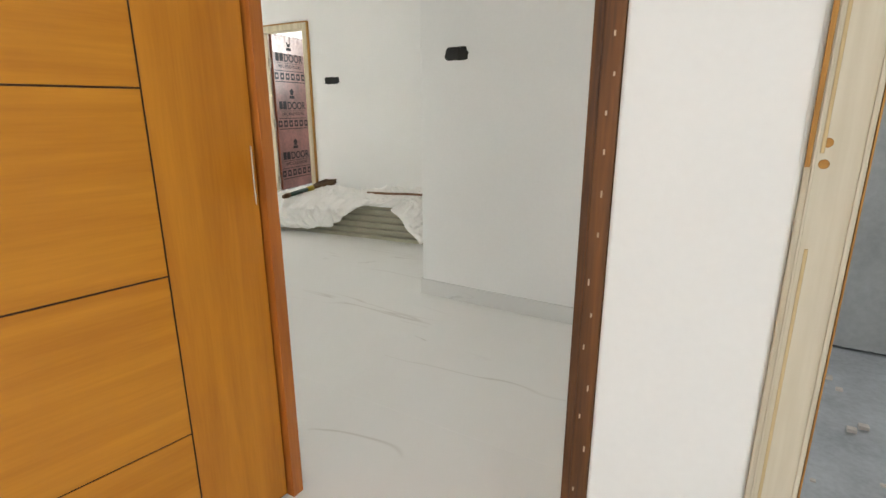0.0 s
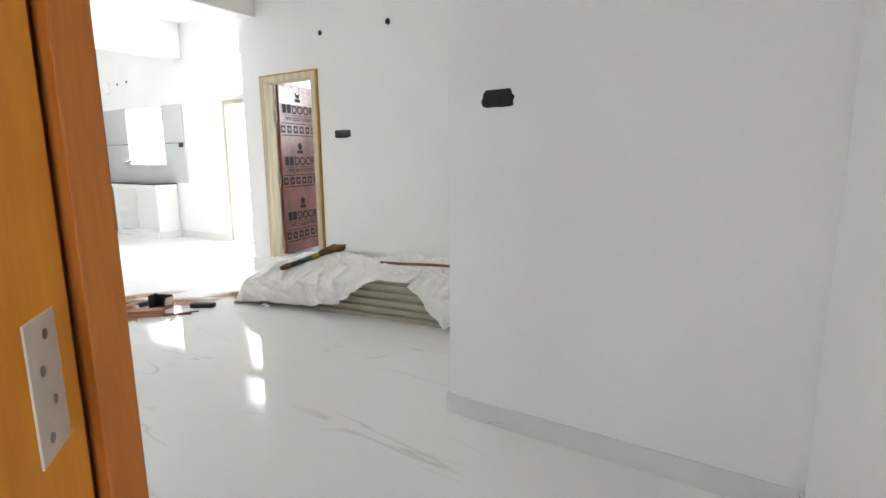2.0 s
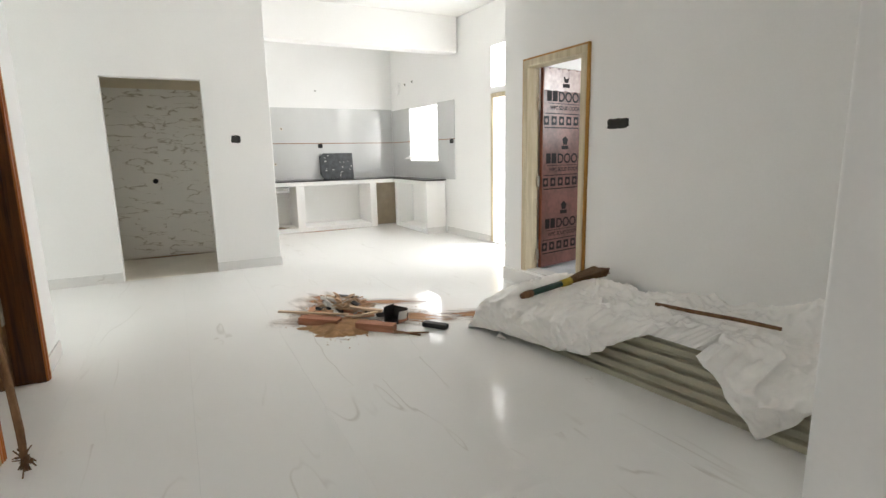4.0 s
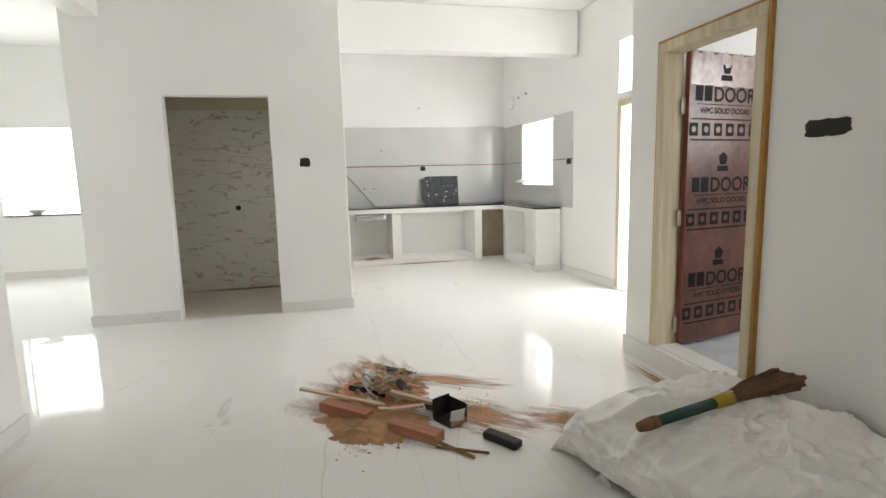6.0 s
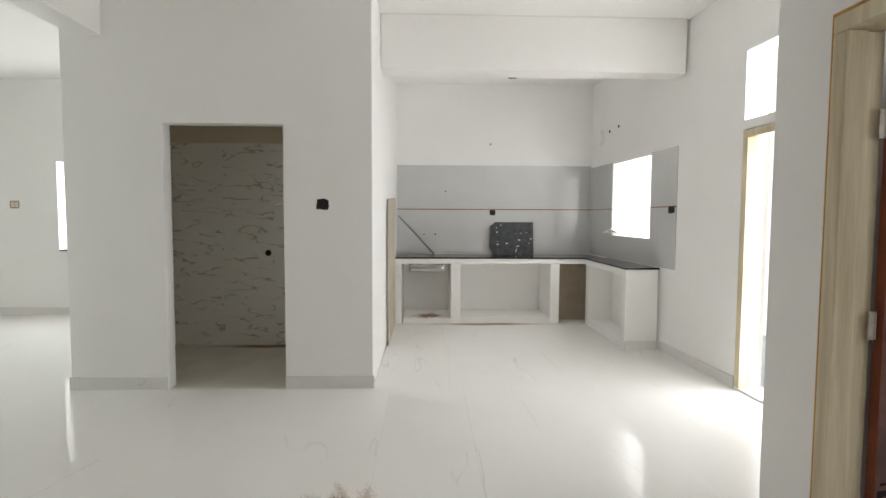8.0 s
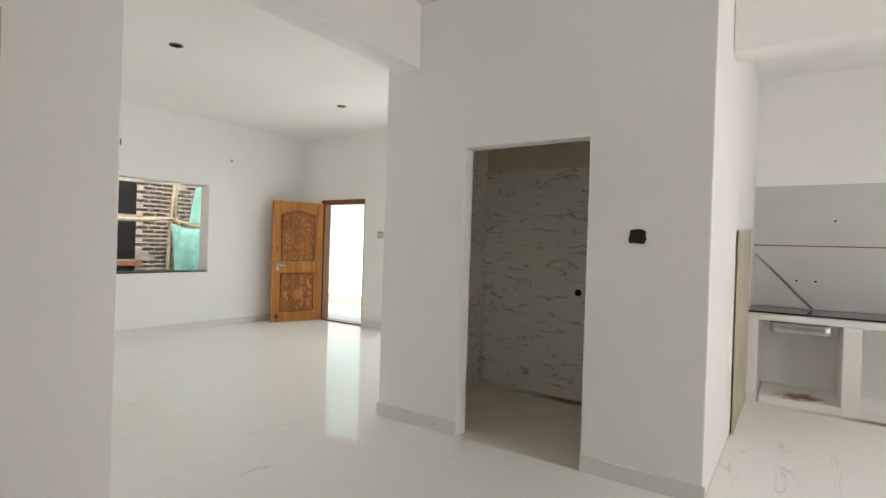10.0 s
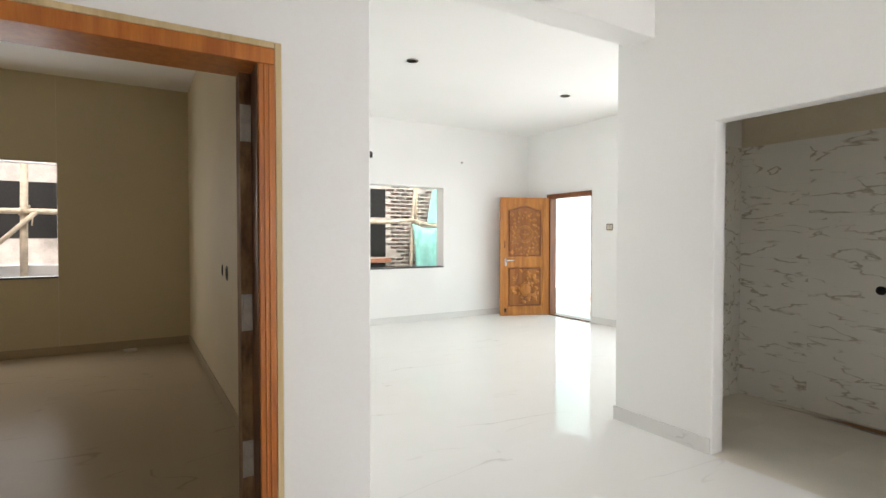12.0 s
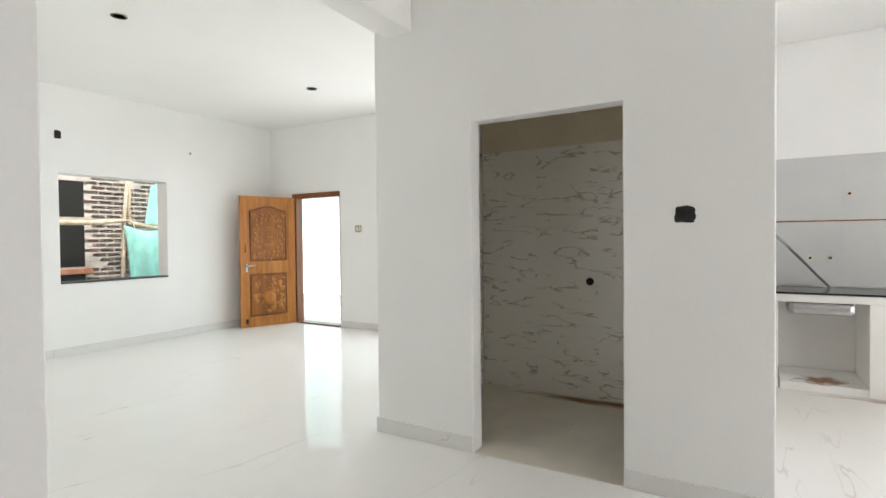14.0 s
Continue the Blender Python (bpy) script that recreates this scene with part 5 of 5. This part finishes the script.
for x, y, z in ((-9.86, -5.2, 1.69), (-3.77, -4.96, 1.73)):
    knot = thing("rope_knot", "pale rope lashing round the scaffold joint", "rope")
    for k in range(5):
        a = k * 0.6
        part("turn", tube([(x + 0.06 * math.cos(q * 0.7 + a), y + 0.06 * math.sin(q * 0.7 + a), z - 0.05 + 0.025 * k + 0.03 * math.sin(q * 0.7)) for q in range(10)], 0.008, 6), M_BAMBOO, knot, smooth=True)
    part("loose_end", tube([(x - 0.07, y + 0.03, z), (x - 0.09, y + 0.04, z - 0.1), (x - 0.08, y + 0.04, z - 0.2)], 0.009, 6), M_BAMBOO, knot, smooth=True)
net = thing("shade_net", "green shade net hung on the scaffold", "net")
bm = bmesh.new()
cols = 30
rows = [[bm.verts.new((-9.78 - 1.3 * i / cols - 0.12 * (j / 10) * (1 - i / cols), -5.16 + 0.05 * math.sin(i * 0.8 + 0.4 * j), 1.64 - 0.09 * math.sin(math.pi * min(1, i / 18)) - 1.5 * j / 10)) for j in range(11)] for i in range(cols + 1)]
for i in range(cols):
    for j in range(10):
        bm.faces.new((rows[i][j], rows[i + 1][j], rows[i + 1][j + 1], rows[i][j + 1]))
part("mesh_cloth", bm, M_NET, net, smooth=True).modifiers.new("thickness", "SOLIDIFY").thickness = 0.004
bm = bmesh.new()
vs = [bm.verts.new(p) for p in ((-10.12, -5.16, 1.66), (-10.9, -5.16, 1.7), (-10.9, -5.16, 2.7), (-10.24, -5.18, 2.3))]
bm.faces.new(vs)
part("upper_cloth", bm, M_NET, net).modifiers.new("thickness", "SOLIDIFY").thickness = 0.004

# Self-lit panels; the front one's green stands in for netting.
setting("backdrop_front", box(-17.1, -17, -12, 9, -0.3, 9), M_DAYGLOW_NET, "self-lit panel beyond the front yard, tinted green above for the shade net", "backdrop")
setting("backdrop_back", box(-17, -6.4, 9, 9.1, -0.3, 9), M_DAYGLOW, "self-lit white panel behind the house", "backdrop")

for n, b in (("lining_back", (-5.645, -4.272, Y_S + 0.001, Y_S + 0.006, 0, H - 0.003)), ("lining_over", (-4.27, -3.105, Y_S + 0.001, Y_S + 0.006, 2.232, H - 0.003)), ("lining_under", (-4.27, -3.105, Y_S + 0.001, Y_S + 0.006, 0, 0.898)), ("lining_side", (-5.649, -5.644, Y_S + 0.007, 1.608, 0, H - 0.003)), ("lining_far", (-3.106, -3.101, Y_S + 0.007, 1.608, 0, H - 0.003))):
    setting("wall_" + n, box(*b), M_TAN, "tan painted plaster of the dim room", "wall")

# ---- alcove lining ----
for name, x0, x1, y0, y1, z1 in (("back", -9.60, -9.59, 1.405, 3.55, 2.15), ("left", -9.588, -8.245, 1.4015, 1.41, 2.15), ("right", -9.588, -8.245, 3.546, 3.554, 2.15)):
    lining = tagged(new("tile_lining_" + name), "grey veined wall tiles lining the alcove", "wall tiles", kind="structure")
    n = 4 if name == "back" else 3
    for k in range(n):
        for z0, z2 in ((0.0, 0.6), (0.6, 1.2), (1.2, 1.8), (1.8, z1)):
            if name == "back":
                w = (y1 - y0) / n
                b = (x0, x1, y0 + k * w + 0.0002, y0 + (k + 1) * w - 0.0002, z0 + 0.0002, z2 - 0.0002)
            else:
                w = (x1 - x0) / n
                b = (x0 + k * w + 0.0002, x0 + (k + 1) * w - 0.0002, y0, y1, z0 + 0.0002, z2 - 0.0002)
            part("tile", box(*b), M_NICHE, lining)
setting("alcove_back", box(-9.70, -9.603, 1.402, 3.553, 0, H - 0.002), M_ALCOVE, "plain unpainted back wall above the alcove tiles", "wall")
setting("alcove_ceiling", box(-9.60, -8.242, 1.402, 3.553, 2.6, 2.7), M_ALCOVE, "unpainted alcove ceiling slab", "ceiling")

# ---- skirting ----
def skirting(name, runs, h=0.10, material=M_SKIRT, label="pale grey marbled skirting tiles"):
    """Stone skirting along straight runs of wall: pieces of about 0.8 m, proud of the plaster."""
    base = tagged(new(name), label, "skirting", kind="structure")
    for p0, p1 in runs:
        a, b = Vector((*p0, 0)), Vector((*p1, 0))
        d = b - a
        n = max(1, round(d.length / 1.0))
        yaw = math.degrees(math.atan2(d.y, d.x))
        L = d.length / n
        for k in range(n):
            q = a + d * (k / n)
            ob = part("tile", box(0.0006, L - 0.0006, -0.012, 0.0, 0.0, h, 0.002), material, base)
            ob.matrix_local = pose(q.x, q.y, 0.0005, 0, 0, yaw)


skirting("baseboard_hall", [((X_A - 0.012, Y_A), (-0.975, Y_A)), ((-0.962, Y_A - 0.012), (-0.869, 2.18)), ((X_A, Y_C), (X_A, Y_A))])
skirting("baseboard_niche", [((X_B, 1.29), (X_B, 2.05)), ((X_B, 2.98), (X_B, 3.687))])
skirting("baseboard_bath", [((-6.15, Y_C), (-4.90, Y_C)), ((-6.15, 6.67), (-6.15, Y_C - 0.012))], 0.13)
skirting("baseboard_front", [((X_W, -1.94), (X_W, 1.29)), ((X_W + 0.013, 1.30), (X_B - 0.001, 1.30)) ])
skirting("baseboard_side", [((X_E - 0.001, Y_S), (X_W + 0.001, Y_S)), ((X_E, Y_E), (X_E, Y_S + 0.013))])
skirting("baseboard_room", [((-5.523, Y_E), (X_E - 0.012, Y_E))])
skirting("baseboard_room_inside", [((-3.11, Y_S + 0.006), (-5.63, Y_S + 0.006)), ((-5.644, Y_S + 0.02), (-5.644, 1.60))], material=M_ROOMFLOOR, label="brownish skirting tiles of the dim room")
scrap = part("paper_scrap", box(-0.07, 0.07, -0.03, 0.03, 0, 0.035, 0.01, pose(0, 0, 0, 0, 0, 20)), M_PAPER, None, "small crumpled white paper scrap on the floor")
scrap.matrix_world = pose(-4.98, -3.28, 0.001)
tagged(scrap, "", "scrap")
skirting("baseboard_kitchen", [((CE + 0.001, 6.541), (-8.05, 6.594)), ((CE - 0.014, CY + 0.02), (CE - 0.014, 6.51)), ((-7.12, 6.635), (-6.16, 6.677))])

# ---- floors, last: tiles laid one by one ----
def tiled_floor(name, label, material, areas, w=1.2, h=0.6):
    """Large tiles with hair joints over some rectangles."""
    base = tagged(new(name), label, "floor", kind="structure")
    shared = {}
    for x0, x1, y0, y1 in areas:
        nx, ny = max(1, round((x1 - x0) / w)), max(1, round((y1 - y0) / h))
        tw, th = (x1 - x0) / nx, (y1 - y0) / ny
        key = (round(tw, 4), round(th, 4))
        if key not in shared:
            shared[key] = mesh_of("tile", box(0.0002, tw - 0.0002, 0.0002, th - 0.0002, -0.012, 0.0), material)
        for i in range(nx):
            for j in range(ny):
                ob = new("tile", shared[key])
                ob.parent = base
                ob.matrix_local = pose(x0 + i * tw, y0 + j * th, 0.0)


tiled_floor("floor_hall", "glossy white marbled floor tiles", M_TILE, [(X_W, X_E, Y_S, 1.30), (X_B, X_E, 1.3, 2.0), (X_E, -3.0, 1.61, 2.0), (X_B, -0.85, 2.0, 3.82), (X_W, X_B, 3.675, Y_C), (X_B, X_A, 3.82, Y_C), (X_W, -6.15, Y_C, 6.7)])
tiled_floor("floor_bedroom", "glossy white marbled floor tiles in the bedroom", M_TILE, [(-3.0, 1.3, Y_S, 2.0), (-0.85, 1.3, 2.0, 2.05)])
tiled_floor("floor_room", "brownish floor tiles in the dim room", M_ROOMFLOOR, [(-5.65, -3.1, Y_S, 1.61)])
tiled_floor("floor_alcove", "dull beige alcove floor tiles", M_BEIGE, [(-9.60, -8.12, 1.4, 3.555)])
setting("floor_bath", box(-6.03, -2.4, Y_C + 0.13, 7.9, -0.011, 0.14), M_CEMENT_FLOOR, "rough bluish cement floor behind the raised doorway", "floor")

# brick courses of the neighbour's wall, where the windows look out on it
rng = random.Random(2)
brick_meshes = []
for k in range(6):
    brick_meshes.append(mesh_of("brick", box(0.004, 0.216, -0.014 - 0.008 * rng.random(), 0, 0.004, 0.066, 0.004, pose(0, 0, 0, 0, rng.uniform(-1.2, 1.2), 0)), M_BRICK))
for row in range(29):
    z = 0.50 + row * 0.078
    for k in range(8):
        x = -11.2 + k * 0.226 + (0.0 if row % 2 else -0.11)
        if x > -9.60 or rng.random() < 0.03:
            continue
        ob = new("brick", rng.choice(brick_meshes))
        ob.parent = house
        ob.matrix_local = pose(x, HY, z)
